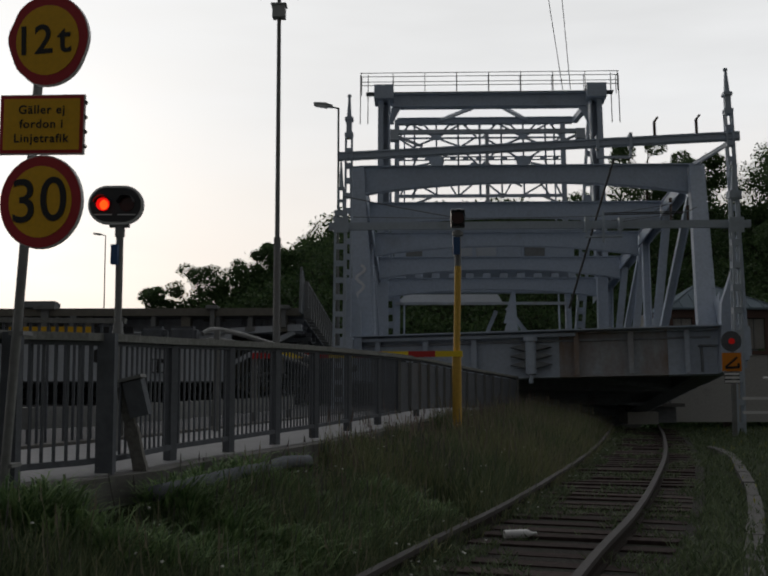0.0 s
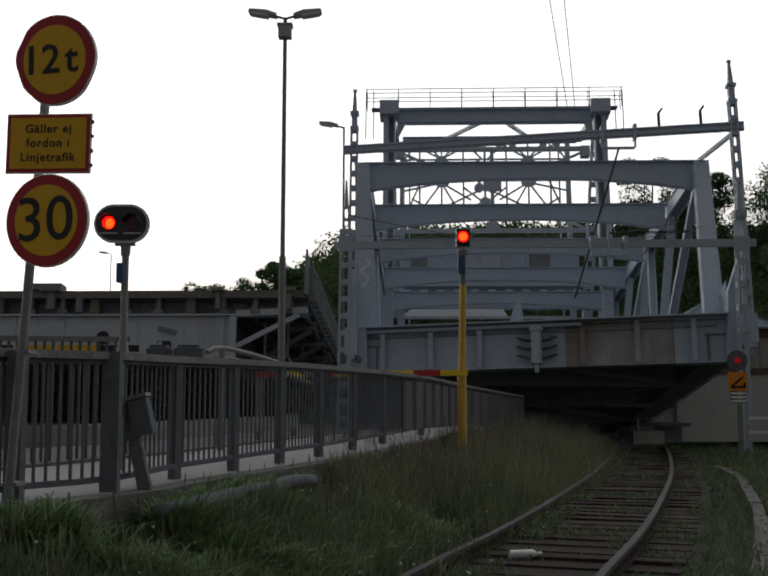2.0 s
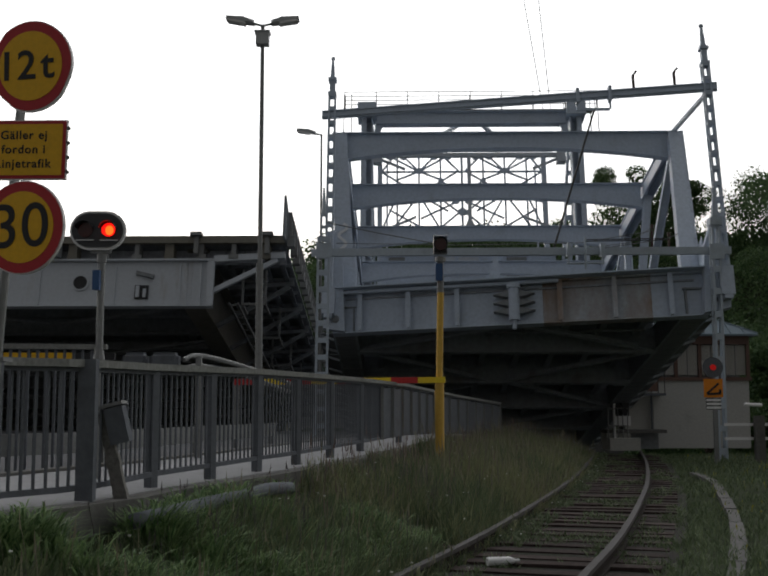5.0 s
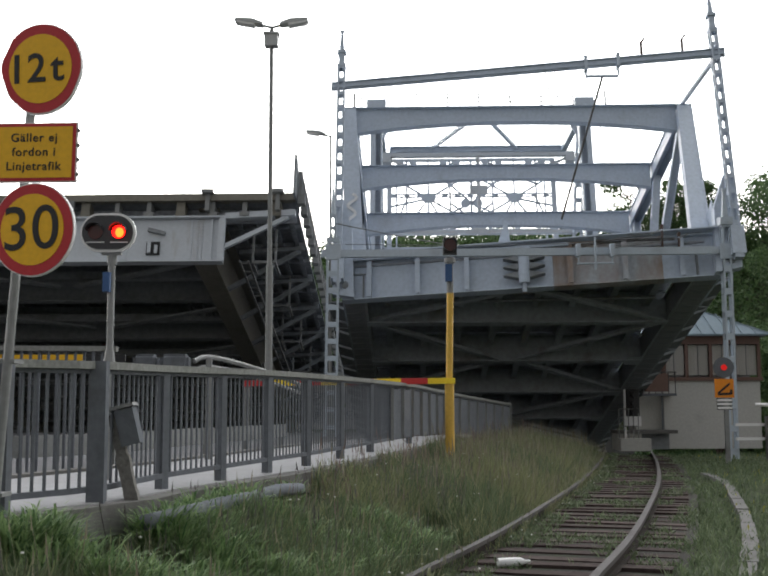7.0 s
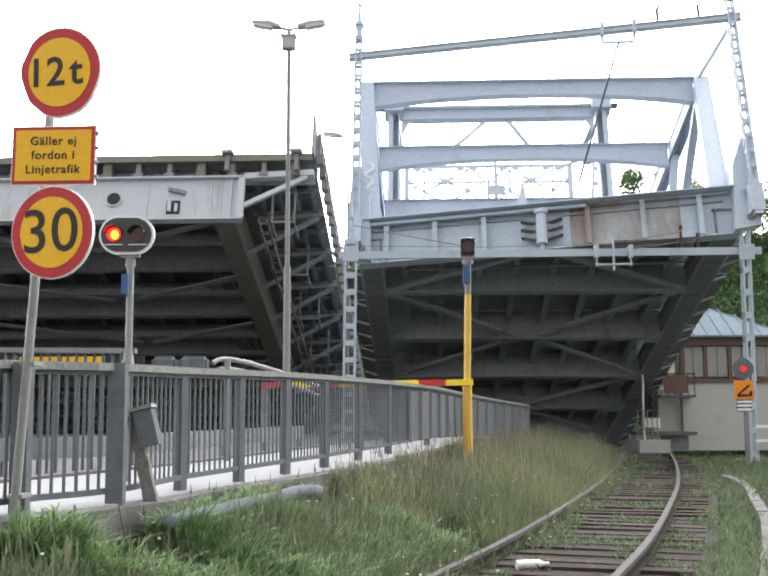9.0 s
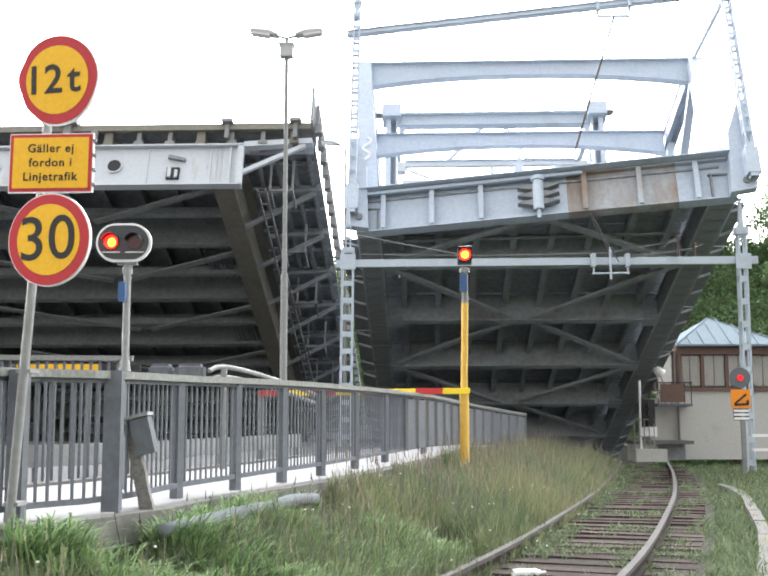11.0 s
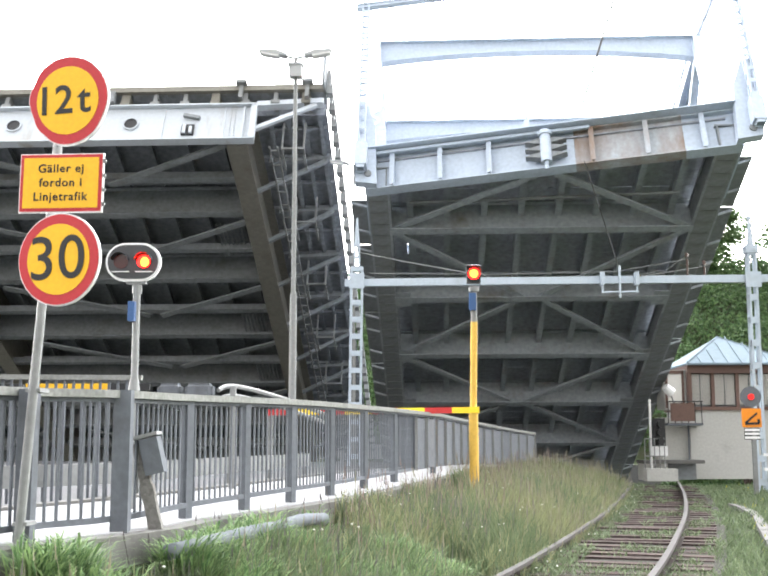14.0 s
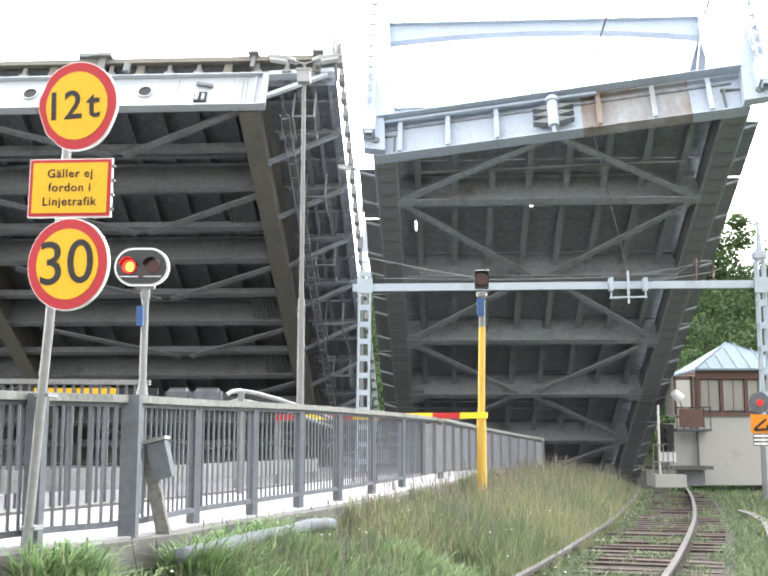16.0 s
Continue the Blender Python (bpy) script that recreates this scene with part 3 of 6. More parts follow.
        for (x0, y0, z0), (x1, y1, z1) in zip(lo, lo[1:]):
            fl.beam((x0, v - 0.08, z0), (x1, v - 0.08, z1), 0.3, 0.03)
        part("flange", fl, M_STEEL, pb)
    # floor beams, stringers, deck and the zigzag bracing below
    for i, v in enumerate(NODES):
        part("floor_beam", Geo().ibeam((ui + 0.3, v, W0 + 0.55), (uo - 0.3, v, W0 + 0.55), 0.36, 1.1, 0.04), M_UNDER, e)
    for k in range(8):
        u = ui + 1.0 + k * (uo - ui - 2.0) / 7
        part("stringer", Geo().ibeam((u, vend(u) + 0.35, W0 + 0.85), (u, 1.0, W0 + 0.85), 0.22, 0.5, 0.03), M_UNDER, e)
    for k in range(42):
        v = -27.2 + k * 0.66
        size = 0.652 if k % 9 else 0.6
        runs = [(ui + 0.25, uo - 0.25)]
        if k in (3, 4, 6):
            hole = 5.25 if k < 6 else 1.2
            runs = [(ui + 0.25, hole), (hole + 0.22, uo - 0.25)]
        for u0, u1 in runs:
            part("deck_board", Geo().box(((u0 + u1) / 2, v, W0 + 1.19), (u1 - u0, size, 0.1)), M_DECK, e)
    # Underside shade is in the walkway plates' dark colour too.
    for s, u, wide in ((-1, ui - 0.36, 0.55), (1, uo + 0.36, 0.5)):
        v, k = vend(u) + 0.9, 0
        while v < -3.0:
            long = (1.5, 1.1, 1.8, 1.3)[k % 4]
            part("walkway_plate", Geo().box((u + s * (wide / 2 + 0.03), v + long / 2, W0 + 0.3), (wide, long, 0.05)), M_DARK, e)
            part("walkway_bracket", Geo().beam((u, v + 0.1, W0 + 0.08), (u + s * wide, v + 0.1, W0 + 0.25), 0.08, 0.08), M_UNDER, e)
            v += long + (0.1 if k % 3 == 1 else 0.004)
            k += 1
    part("end_deck_plate", Geo().slab([(ui, vend(ui), W0 + 1.15), (uo, vend(uo), W0 + 1.15), (uo, -26.9, W0 + 1.15), (ui, -26.9, W0 + 1.15)], (0, 0, 0.05)), M_DECK, e)
    centre = (U0 + U1) / 2
    levels = [vend(centre) + 0.3] + NODES
    for k in range(len(levels) - 1):
        for s in (-1, 1):
            edge = ui + 0.35 if s < 0 else uo - 0.35
            p = (centre + s * 0.25, levels[k], W0 + 0.06) if k % 2 == 0 else (edge, levels[k], W0 + 0.06)
            q = (edge, levels[k + 1], W0 + 0.06) if k % 2 == 0 else (centre + s * 0.25, levels[k + 1], W0 + 0.06)
            part("lateral_brace", Geo().beam(p, q, 0.24, 0.03).beam(Vector(p) + Vector((0, 0, 0.08)), Vector(q) + Vector((0, 0, 0.08)), 0.03, 0.14), M_UNDER, e)
    for v in NODES[1:4]:
        for u in (ui + 0.4, uo - 0.4):
            part("gusset_plate", Geo().slab([(u - 0.5, v - 0.5, W0 + 0.02), (u + 0.5, v - 0.5, W0 + 0.02), (u + 0.5, v + 0.5, W0 + 0.02), (u - 0.5, v + 0.5, W0 + 0.02)], (0, 0, 0.02)), M_UNDER, e)
    # pipe under the deck near the free end
    part("pipe", Geo().cyl((ui + 1, -27.2, W0 + 0.35), (uo - 1, -27.6, W0 + 0.35), 0.05), M_DARK, e)
    # counterweight tower over the tail
    TV, TW_ = -10.1, 15.5
    for u in (0.35, 11.35):
        s = 1 if u > 5 else -1
        leg = Geo()
        leg.beam((u + s * 0.17, TV - 0.3, WT), (u + s * 0.17, TV - 0.3, TW_ - 0.2), 0.28, 0.04, (0, 1, 0))
        leg.beam((u - s * 0.27, TV - 0.3, WT), (u - s * 0.27, TV - 0.3, TW_ - 0.2), 0.08, 0.04, (0, 1, 0))
        leg.beam((u, TV + 0.3, WT), (u, TV + 0.3, TW_ - 0.2), 0.62, 0.05, (0, 1, 0))
        for du in (-0.29, 0.29):
            leg.beam((u + du, TV, WT), (u + du, TV, TW_ - 0.2), 0.04, 0.6, (0, 1, 0))
        part("tower_leg", leg, M_STEEL, e)
        part("tower_cap", Geo().box((u, TV - 0.1, TW_ - 0.05), (1.0, 1.2, 0.75)), M_STEEL, e)
        back_leg = Geo().lattice((u, TV + 0.8, TW_ - 0.5), (u - s * 0.2, TV + 9.5, 0.3), 0.5, 0.5, 0.09, 0.8)
        part("raking_leg", back_leg, M_STEEL, e)
        part("foot_strut", Geo().beam((u, TV, WT), (u, TV + 0.5, W0 + 0.9), 0.5, 0.5), M_STEEL, e)
        part("knee_plate", Geo().slab([(u - s * 0.4, TV - 0.1, TW_ - 0.5), (u - s * 1.0, TV - 0.1, TW_ - 0.5), (u - s * 0.4, TV - 0.1, TW_ - 1.7)], (0, 0.04, 0)), M_STEEL, e)
    part("tower_top_beam", Geo().ibeam((0.85, TV, TW_ - 0.35), (10.85, TV, TW_ - 0.35), 0.5, 0.75, 0.05), M_STEEL, e)
    # rear strut, tied to the tower's head by laced struts
    SV, SW = -4.0, 16.35
    part("rear_strut", Geo().ibeam((0.9, SV, SW), (11.0, SV, SW), 0.35, 0.36, 0.04), M_STEEL, e)
    for s in (-1, 1):
        part("lattice_strut", Geo().lattice((5.85 + s * 0.5, TV + 0.2, TW_ - 0.5), (5.85 + s * 2.5, SV - 0.1, SW), 0.2, 0.16, 0.05, 0.35), M_STEEL, e)
        part("side_tie", Geo().beam((5.85 + s * 5.4, TV + 0.3, TW_ - 0.2), (5.85 + s * 5.3, SV, SW), 0.3, 0.34), M_STEEL, e)

    def bar(name, v, p, q, wide, mat=M_STEEL, deep=0.1):
        return part(name, Geo().beam((p[0], v, p[1]), (q[0], v, q[1]), wide, deep, (0, 1, 0)), mat, e)

    def plate(c, v, w, rx, rz, mat=M_STEEL):
        ring = [(c + rx * math.cos(t * math.pi / 4 + 0.39), v - 0.12, w + rz * math.sin(t * math.pi / 4 + 0.39)) for t in range(8)]
        part("joint_plate", Geo().slab(ring, (0, 0.05, 0)), mat, e)

    # pale hanger frame before the counterweight arms
    PV = -6.0
    bar("hanger_bar", PV, (0.5, 14.95), (11.3, 14.95), 0.22, M_WHITE, 0.25)
    bar("hanger_bar", PV, (0.5, 10.15), (11.3, 10.15), 0.2, M_WHITE, 0.25)
    bar("hanger_post", PV, (5.95, 10.2), (5.95, 14.9), 0.2, M_WHITE, 0.2)
    part("hanger_foot", Geo().slab([(5.55, PV - 0.15, 10.25), (6.35, PV - 0.15, 10.25), (6.08, PV - 0.15, 10.95), (5.82, PV - 0.15, 10.95)], (0, 0.3, 0)), M_WHITE, e)
    part("hanger_plate", Geo().box((5.95, PV - 0.1, 12.7), (1.0, 0.1, 0.55)), M_WHITE, e, "pale square joint plate")
    for s in (-1, 1):
        bar("hanger_bracket", PV, (5.95 + s * 5.3, 14.85), (5.95 + s * 3.6, 14.1), 0.14, M_WHITE)
        bar("hanger_rake", PV, (5.95 + s * 5.2, 10.2), (5.95 + s * 3.0, 11.2), 0.12, M_WHITE)
        part("hanger_block", Geo().box((5.95 + s * 5.2, PV, 14.75), (0.5, 0.5, 0.6)), M_WHITE, e)
    # lattice girder of the counterweight arms
    LV, MID = 1.2, 5.95
    for w, wide in ((18.35, 0.2), (17.2, 0.1), (13.4, 0.2)):
        bar("frame_bar", LV, (0.6, w), (11.3, w), wide)
    for dw in (-0.1, 0.1):
        bar("frame_bar", LV, (0.6, 15.85 + dw), (11.3, 15.85 + dw), 0.06)
    for k in range(13):
        bar("frame_batten", LV, (0.9 + k * 0.8, 15.85), (1.25 + k * 0.8, 15.85), 0.16, M_STEEL, 0.04)
    for s in (-1, 1):
        c = 2.72
        at = lambda u, w: (MID + s * u, w)
        plate(MID + s * c, LV, 15.64, 0.5, 0.36)
        plate(MID + s * c, LV, 17.22, 0.34, 0.2)
        for u in (1.35, c, 4.1):
            bar("frame_post", LV, at(u, 13.4), at(u, 18.3), 0.11)
        bar("end_post", LV, at(5.2, 3.0), at(5.2, 18.4), 0.3, M_STEEL, 0.3)
        bar("end_post", LV + 0.8, at(4.75, 3.0), at(4.75, 18.0), 0.1)
        for p, q in (((c, 15.64), (5.1, 17.2)), ((c, 15.64), (0.3, 17.2)), ((c, 15.64), (4.3, 13.4)), ((c, 15.64), (0.9, 14.5)), ((c, 15.64), (1.5, 13.45)), ((c, 15.64), (5.1, 15.1)),
                     ((4.0, 15.8), (5.0, 13.4)), ((0.0, 15.3), (2.6, 14.0)), ((0.0, 15.3), (1.3, 16.6)), ((2.6, 13.4), (4.6, 14.6)), ((0.2, 14.4), (1.3, 13.45)), ((0.2, 14.4), (1.3, 15.3)),
                     ((c, 17.22), (0.9, 18.3)), ((c, 17.22), (4.6, 18.3)), ((c, 17.22), (1.7, 18.3)), ((c, 17.22), (3.7, 18.3)), ((c, 17.22), (1.2, 16.6)), ((c, 17.22), (4.2, 16.6)), ((5.1, 17.2), (4.3, 18.3)), ((0.2, 17.25), (1.2, 18.3))):
            bar("frame_brace", LV, at(*p), at(*q), 0.1)
        for u in (0.9, 1.75, 3.7, 4.55):
            plate(MID + s * u, LV, 18.15, 0.24, 0.18)
        plate(MID + s * 0.4, LV, 15.25, 0.3, 0.34)
        plate(MID + s * 1.35, LV, 16.55, 0.16, 0.2)
    bar("frame_post", LV, (MID, 13.4), (MID, 18.3), 0.14)
    plate(MID, LV, 14.4, 0.36, 0.26)
    # counterweight box behind the frames
    cw = part("counterweight_box", Geo().box((5.85, -4.2, 8.25), (9.7, 2.2, 2.1)), M_STEEL, e, "grey riveted steel counterweight box")
    for k in range(8):
        part("box_rib", Geo().box((1.2 + k * 1.33, -5.36, 8.25), (0.1, 0.12, 2.1)), M_STEEL, cw)
    for k, w in ((0, 0.9), (2, 1.1), (3, 1.1), (5, 1.1)):
        part("box_panel", Geo().box((1.87 + k * 1.33, -5.33, 8.5), (w, 0.06, 1.1)), M_WHITE if k in (2, 3) else M_GALV, cw)
    part("box_ledge", Geo().box((5.85, -5.5, 9.35), (10.4, 0.5, 0.14)).box((5.85, -5.5, 7.15), (10.4, 0.4, 0.14)), M_STEEL, cw)
    for k in range(11):
        part("hanger_block", Geo().box((1.2 + k * 0.93, -5.4, 6.65), (0.42, 0.5, 0.5)), M_STEEL, e)
    part("machinery_beam", Geo().ibeam((0.5, -5.2, 6.2), (11.2, -5.2, 6.2), 0.5, 0.6, 0.05), M_STEEL, e)
    for (p, q) in (((2.3, -4.5, 2.2), (8.5, -4.5, 2.4)), ((7.0, -4.5, 5.2), (9.2, -4.5, 2.2)), ((6.4, -4.5, 5.0), (5.2, -4.5, 2.2))):
        part("tail_brace", Geo().beam(p, q, 0.3, 0.22), M_STEEL, e)
    part("cover_plate", Geo().slab([(0.9, -8.2, 4.75), (6.5, -8.2, 4.75), (6.3, -7.6, 5.3), (1.5, -7.6, 5.3)], (0, 0.05, 0.03)), M_WHITE, e, "pale sloping cover plate")
    part("plate_edge", Geo().beam((0.9, -8.25, 4.7), (9.8, -8.25, 4.7), 0.1, 0.14), M_WHITE, e)
    part("plate_fin", Geo().slab([(6.5, -8.6, 3.6), (7.2, -8.6, 3.6), (7.1, -8.6, 5.9)], (0, 0.1, 0)), M_STEEL, e)
    for u in (1.0, 9.9):
        part("tail_post", Geo().beam((u, -8.0, 1.0), (u, -8.0, 5.5), 0.3, 0.3), M_STEEL, e)
    part("overhead_wire", Geo().cyl((9.7, TV, TW_ + 0.2), (8.6, TV - 1.0, TW_ + 8), 0.02, n=5), M_WIRE, e)
    part("overhead_wire", Geo().cyl((10.1, TV, TW_ + 0.2), (9.5, TV - 1.0, TW_ + 8), 0.02, n=5), M_WIRE, e)
    # catwalk on the tower
    cat = part("catwalk", Geo().box((5.85, TV, TW_ + 0.06), (12.9, 0.5, 0.04)), M_GALV, e, "thin catwalk with railing on the tower")
    for v in (TV - 0.24, TV + 0.24):
        for w in (0.55, 1.05):
            part("handrail", Geo().cyl((-0.9, v, TW_ + 0.1 + w), (12.6, v, TW_ + 0.1 + w), 0.02, n=6), M_GALV, cat)
        for k in range(9):
            u = -0.85 + k * 1.67
            part("railing_post", Geo().cyl((u, v, TW_ + 0.09), (u, v, TW_ + 1.16), 0.022, n=6), M_GALV, cat)
    for u in (-0.9, -0.5, 12.2, 12.6):
        part("ladder_stile", Geo().cyl((u, TV, TW_ - 1.6), (u, TV, TW_ + 1.15), 0.025, n=6), M_GALV, cat)
    # catenary masts and bar on the free end
    for u, v in ((-0.12, -29.1), (12.0, -31.0)):
        m = part("catenary_mast", Geo().lattice((u, v, W0 + 0.4), (u, v, 6.3), 0.26, 0.26, 0.06, 0.5), M_STEEL, e, "lattice catenary mast with a spire")
        sp = Geo().cyl((u, v, 6.3), (u, v, 6.4), 0.2, n=4).cyl((u, v, 6.4), (u, v, 6.85), 0.13, n=4).cyl((u, v, 6.85), (u, v, 6.95), 0.2, n=4).cyl((u, v, 6.95), (u, v, 7.7), 0.11, 0.05, n=4).cyl((u, v, 7.7), (u, v, 7.78), 0.07, n=6)
        part("spire", sp, M_STEEL, m)
        part("mast_bracket", Geo().box((u, v + 0.3, W0 + 0.9), (0.4, 0.9, 0.9)), M_STEEL, m)
    for pts, v in (([(11.35, W0), (12.15, W0 + 0.15), (12.25, 0.3), (12.1, 1.3), (11.9, 1.3), (11.5, 0.2)], -30.75), ([(-0.3, W0 + 0.1), (0.4, W0), (0.3, 0.4), (0.0, 1.5), (-0.22, 1.5)], -28.75)):
        g = part("end_gusset", Geo().slab([(u, v, w) for u, w in pts], (0, 0.3, 0)), M_STEEL, e, "riveted corner plate of the end girder")
        part("corner_bolt", Geo().cyl((pts[1][0] - 0.3, v - 0.06, W0 + 0.4), (pts[1][0] - 0.3, v, W0 + 0.4), 0.12, n=12), M_DARK, g)
    pl, pr = Vector((-0.45, -29.05, 5.6)), Vector((12.3, -31.05, 5.5))
    bar = part("catenary_bar", Geo().ibeam(pl, pr, 0.2, 0.22, 0.03).beam(pl, pr, 0.1, 0.3), M_STEEL, e, "steel bar between the catenary masts")
    for t in (0.80, 0.90):
        q = pl + (pr - pl) * t
        part("insulator", Geo().cyl(q + Vector((0, 0, 0.1)), q + Vector((0, 0, 0.62)), 0.05, n=8).cyl(q + Vector((0, 0, 0.62)), q + Vector((0.12, 0, 0.78)), 0.04, n=6), M_INSUL, bar)
    for t in (0.66, 0.74):
        q = pl + (pr - pl) * t
        part("clamp", Geo().box(q, (0.1, 0.3, 0.5)).box(q - Vector((0, 0, 0.36)), (0.06, 0.06, 0.3)), M_STEEL, bar)
    q = pl + (pr - pl) * 0.70
    part("hanger", Geo().beam(q + Vector((-0.5, 0, -0.5)), q + Vector((0.5, 0, -0.5)), 0.06, 0.08), M_STEEL, bar)
    part("drop_arm", Geo().cyl(q + Vector((0, 0, -0.5)), q + Vector((-1.5, 0.6, -5.3)), 0.035, n=6), M_WIRE, bar, "dark drooping contact wire arm")
    part("stay", Geo().lattice((11.97, -30.9, 5.3), (11.9, -27.0, 5.95), 0.12, 0.12, 0.035, 0.3), M_STEEL, e)
    part("standing_fin", Geo().slab([(4.95, vend(5) + 0.2, W0 + 1.45), (5.45, vend(5) + 0.2, W0 + 1.45), (5.32, vend(5) + 0.2, W0 + 2.5), (5.24, vend(5) + 0.2, W0 + 2.5)], (0, 0.08, 0)), M_STEEL, e)
    # spray-painted squiggle on the end post
    gw = [2.15 - 0.09 * k for k in range(14)]
    gp = [(ui - 0.16 + 0.15 * math.sin(k * 0.9) * (1 if k < 8 else 0.8), -28.36 + (w + 1.03) / 6.88 * 1.2, w) for k, w in enumerate(gw)]
    gf = Geo()
    for p, q in zip(gp, gp[1:]):
        gf.beam(p, q, 0.1, 0.02, (0, 1, 0))
    part("spray_mark", gf, M_GRAFFITI, e, "white spray-paint scribble")
    return e


# ---- the road leaf ----
def road_leaf():
    e = thing("road_bascule_leaf", "raised pale-fronted steel road bascule leaf with a footway", "bascule bridge")
    VE, W0, UR, UL = -29.75, -1.09, -4.19, -26.0
    fg = part("end_girder", Geo().box(((UR + UL) / 2, VE + 0.05, (W0 + 0.5) / 2), (UR - UL, 0.08, 0.5 - W0)), M_WHITE, e, "pale painted end girder with round holes")
    part("girder_flange", Geo().box(((UR + UL) / 2, VE + 0.02, 0.54), (UR - UL, 0.4, 0.06)).box(((UR + UL) / 2, VE + 0.02, W0 - 0.02), (UR - UL, 0.34, 0.05)), M_WHITE, fg)
    # Black discs on the uncut plate give the holes' inner shade as colour.
    for u in (-8.78, -13.15, -17.5, -21.9):
        part("round_hole", Geo().cyl((u, VE - 0.03, -0.25), (u, VE + 0.0, -0.25), 0.24, n=20), M_BLACK, fg, "round opening, its inner shade painted black")
        rim = Geo()
        for k in range(16):
            t0, t1 = 2 * math.pi * k / 16, 2 * math.pi * (k + 1) / 16
            rim.beam((u + 0.27 * math.cos(t0), VE - 0.03, -0.25 + 0.27 * math.sin(t0)), (u + 0.27 * math.cos(t1), VE - 0.03, -0.25 + 0.27 * math.sin(t1)), 0.05, 0.06, (0, 1, 0))
        part("hole_rim", rim, M_WHITE, fg)
    part("drain_plate", Geo().box((-6.55, VE - 0.06, 0.02), (0.62, 0.14, 0.13), Matrix.Rotation(0.25, 3, 'Y')), M_DARK, fg)
    # A black block on the plate gives the recess its shade.
    part("latch_box", Geo().box((-6.64, VE - 0.02, -0.6), (0.46, 0.1, 0.48)), M_BLACK, fg, "latch recess, its inner shade painted black")
    part("latch_bolt", Geo().box((-6.76, VE - 0.1, -0.6), (0.12, 0.1, 0.4)).box((-6.52, VE - 0.1, -0.66), (0.1, 0.1, 0.3)), M_WHITE, fg)
    for u in (-5.35, -7.6, -10.2, -11.9, -14.6, -16.2, -19, -21, -24):
        part("seam", Geo().box((u, VE - 0.005, -0.27), (0.07, 0.06, 1.5)), M_WHITE, fg)
    rv = Geo()
    for k in range(12):
        for u in (-4.95, -5.1, -4.35):
            rv.box((u, VE - 0.01, -0.98 + k * 0.125), (0.045, 0.04, 0.045))
    tagged(part("rivet_heads", rv, M_WHITE, fg), kind="stuff")
    part("corner_post", Geo().box((UR - 0.08, VE - 0.06, -0.3), (0.22, 0.2, 1.6)).box((UR - 0.45, VE - 0.02, -0.3), (0.08, 0.12, 1.55)), M_WHITE, fg)
    # deck edge, carried on short brackets over the girder
    part("deck_edge", Geo().box(((-1.75 + UL) / 2, VE - 0.12, 1.24), (-1.75 - UL, 0.3, 0.26)), M_OLIVE, e, "rusty deck edge beam")
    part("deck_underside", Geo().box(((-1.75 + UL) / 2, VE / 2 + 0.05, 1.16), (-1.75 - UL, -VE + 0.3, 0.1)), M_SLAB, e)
    part("road_surface", Geo().box(((-1.75 + UL) / 2, VE / 2 + 0.3, 1.28), (-2.1 - UL, -VE - 0.4, 0.12)), M_ROAD, e)
    part("back_web", Geo().box(((-1.75 + UL) / 2, VE + 0.55, 0.85), (-1.75 - UL, 0.04, 0.55)), M_DECK, e)
    k = 0
    u = -2.4
    while u > UL:
        part("deck_bracket", Geo().box((u, VE + 0.12, 0.85), (0.16 if k % 3 else 0.3, 0.5, 0.55)).box((u, VE - 0.05, 0.66), (0.34, 0.2, 0.14)), M_OLIVE if k % 3 == 0 else M_GALV, e)
        u -= 1.12
        k += 1
    for u, s in ((-4.8, 0.5), (-10.6, 0.9), (-2.35, 0.5)):
        part("edge_fitting", Geo().box((u, VE - 0.25, 1.05), (0.3 * s, 0.2, 0.7)).box((u, VE - 0.25, 1.38), (0.8 * s, 0.5, 0.12)), M_GALV, e)
    part("deck_lamp_box", Geo().box((-10.9, VE - 0.1, 1.5), (1.3, 0.6, 0.22)).box((-9.6, VE - 0.25, 0.85), (0.22, 0.2, 0.5)), M_DARK, e)
    # footway on the right edge: brackets, stays, railing
    part("footway_beam", Geo().beam((UR, VE + 0.05, 0.6), (-1.75, VE + 0.05, 0.72), 0.3, 0.22), M_WHITE, e)
    part("footway_stay", Geo().beam((UR, VE + 0.02, -0.55), (-2.0, VE + 0.02, 0.58), 0.14, 0.16), M_WHITE, e, "pale diagonal stay")
    v = VE + 3.2
    while v < 0:
        part("footway_bracket", Geo().beam((UR, v, 0.6), (-1.75, v, 0.75), 0.2, 0.16), M_DARK, e)
        part("bracket_stay", Geo().beam((UR - 0.4, v, -0.9), (-1.9, v, 0.65), 0.14, 0.16), M_DARK, e)
        v += 3.2
    v = VE + 0.9
    while v < -6:
        # hanging inspection cradles
        fr = Geo()
        for (p, q) in (((-3.3, v, 0.5), (-3.3, v, -0.75)), ((-2.5, v, 0.5), (-2.5, v, -0.75)), ((-3.3, v, -0.75), (-2.5, v, -0.75)), ((-3.3, v, -0.75), (-3.3, v + 1.2, -0.75)), ((-2.5, v, -0.75), (-2.5, v + 1.2, -0.75))):
            fr.beam(p, q, 0.07, 0.07)
        part("inspection_cradle", fr, M_GALV, e)
        v += 4.4
    fr = Geo()
    for du in (-3.75, -3.45):
        fr.beam((du, VE + 0.8, -0.75), (du, -2, -0.75), 0.06, 0.08)
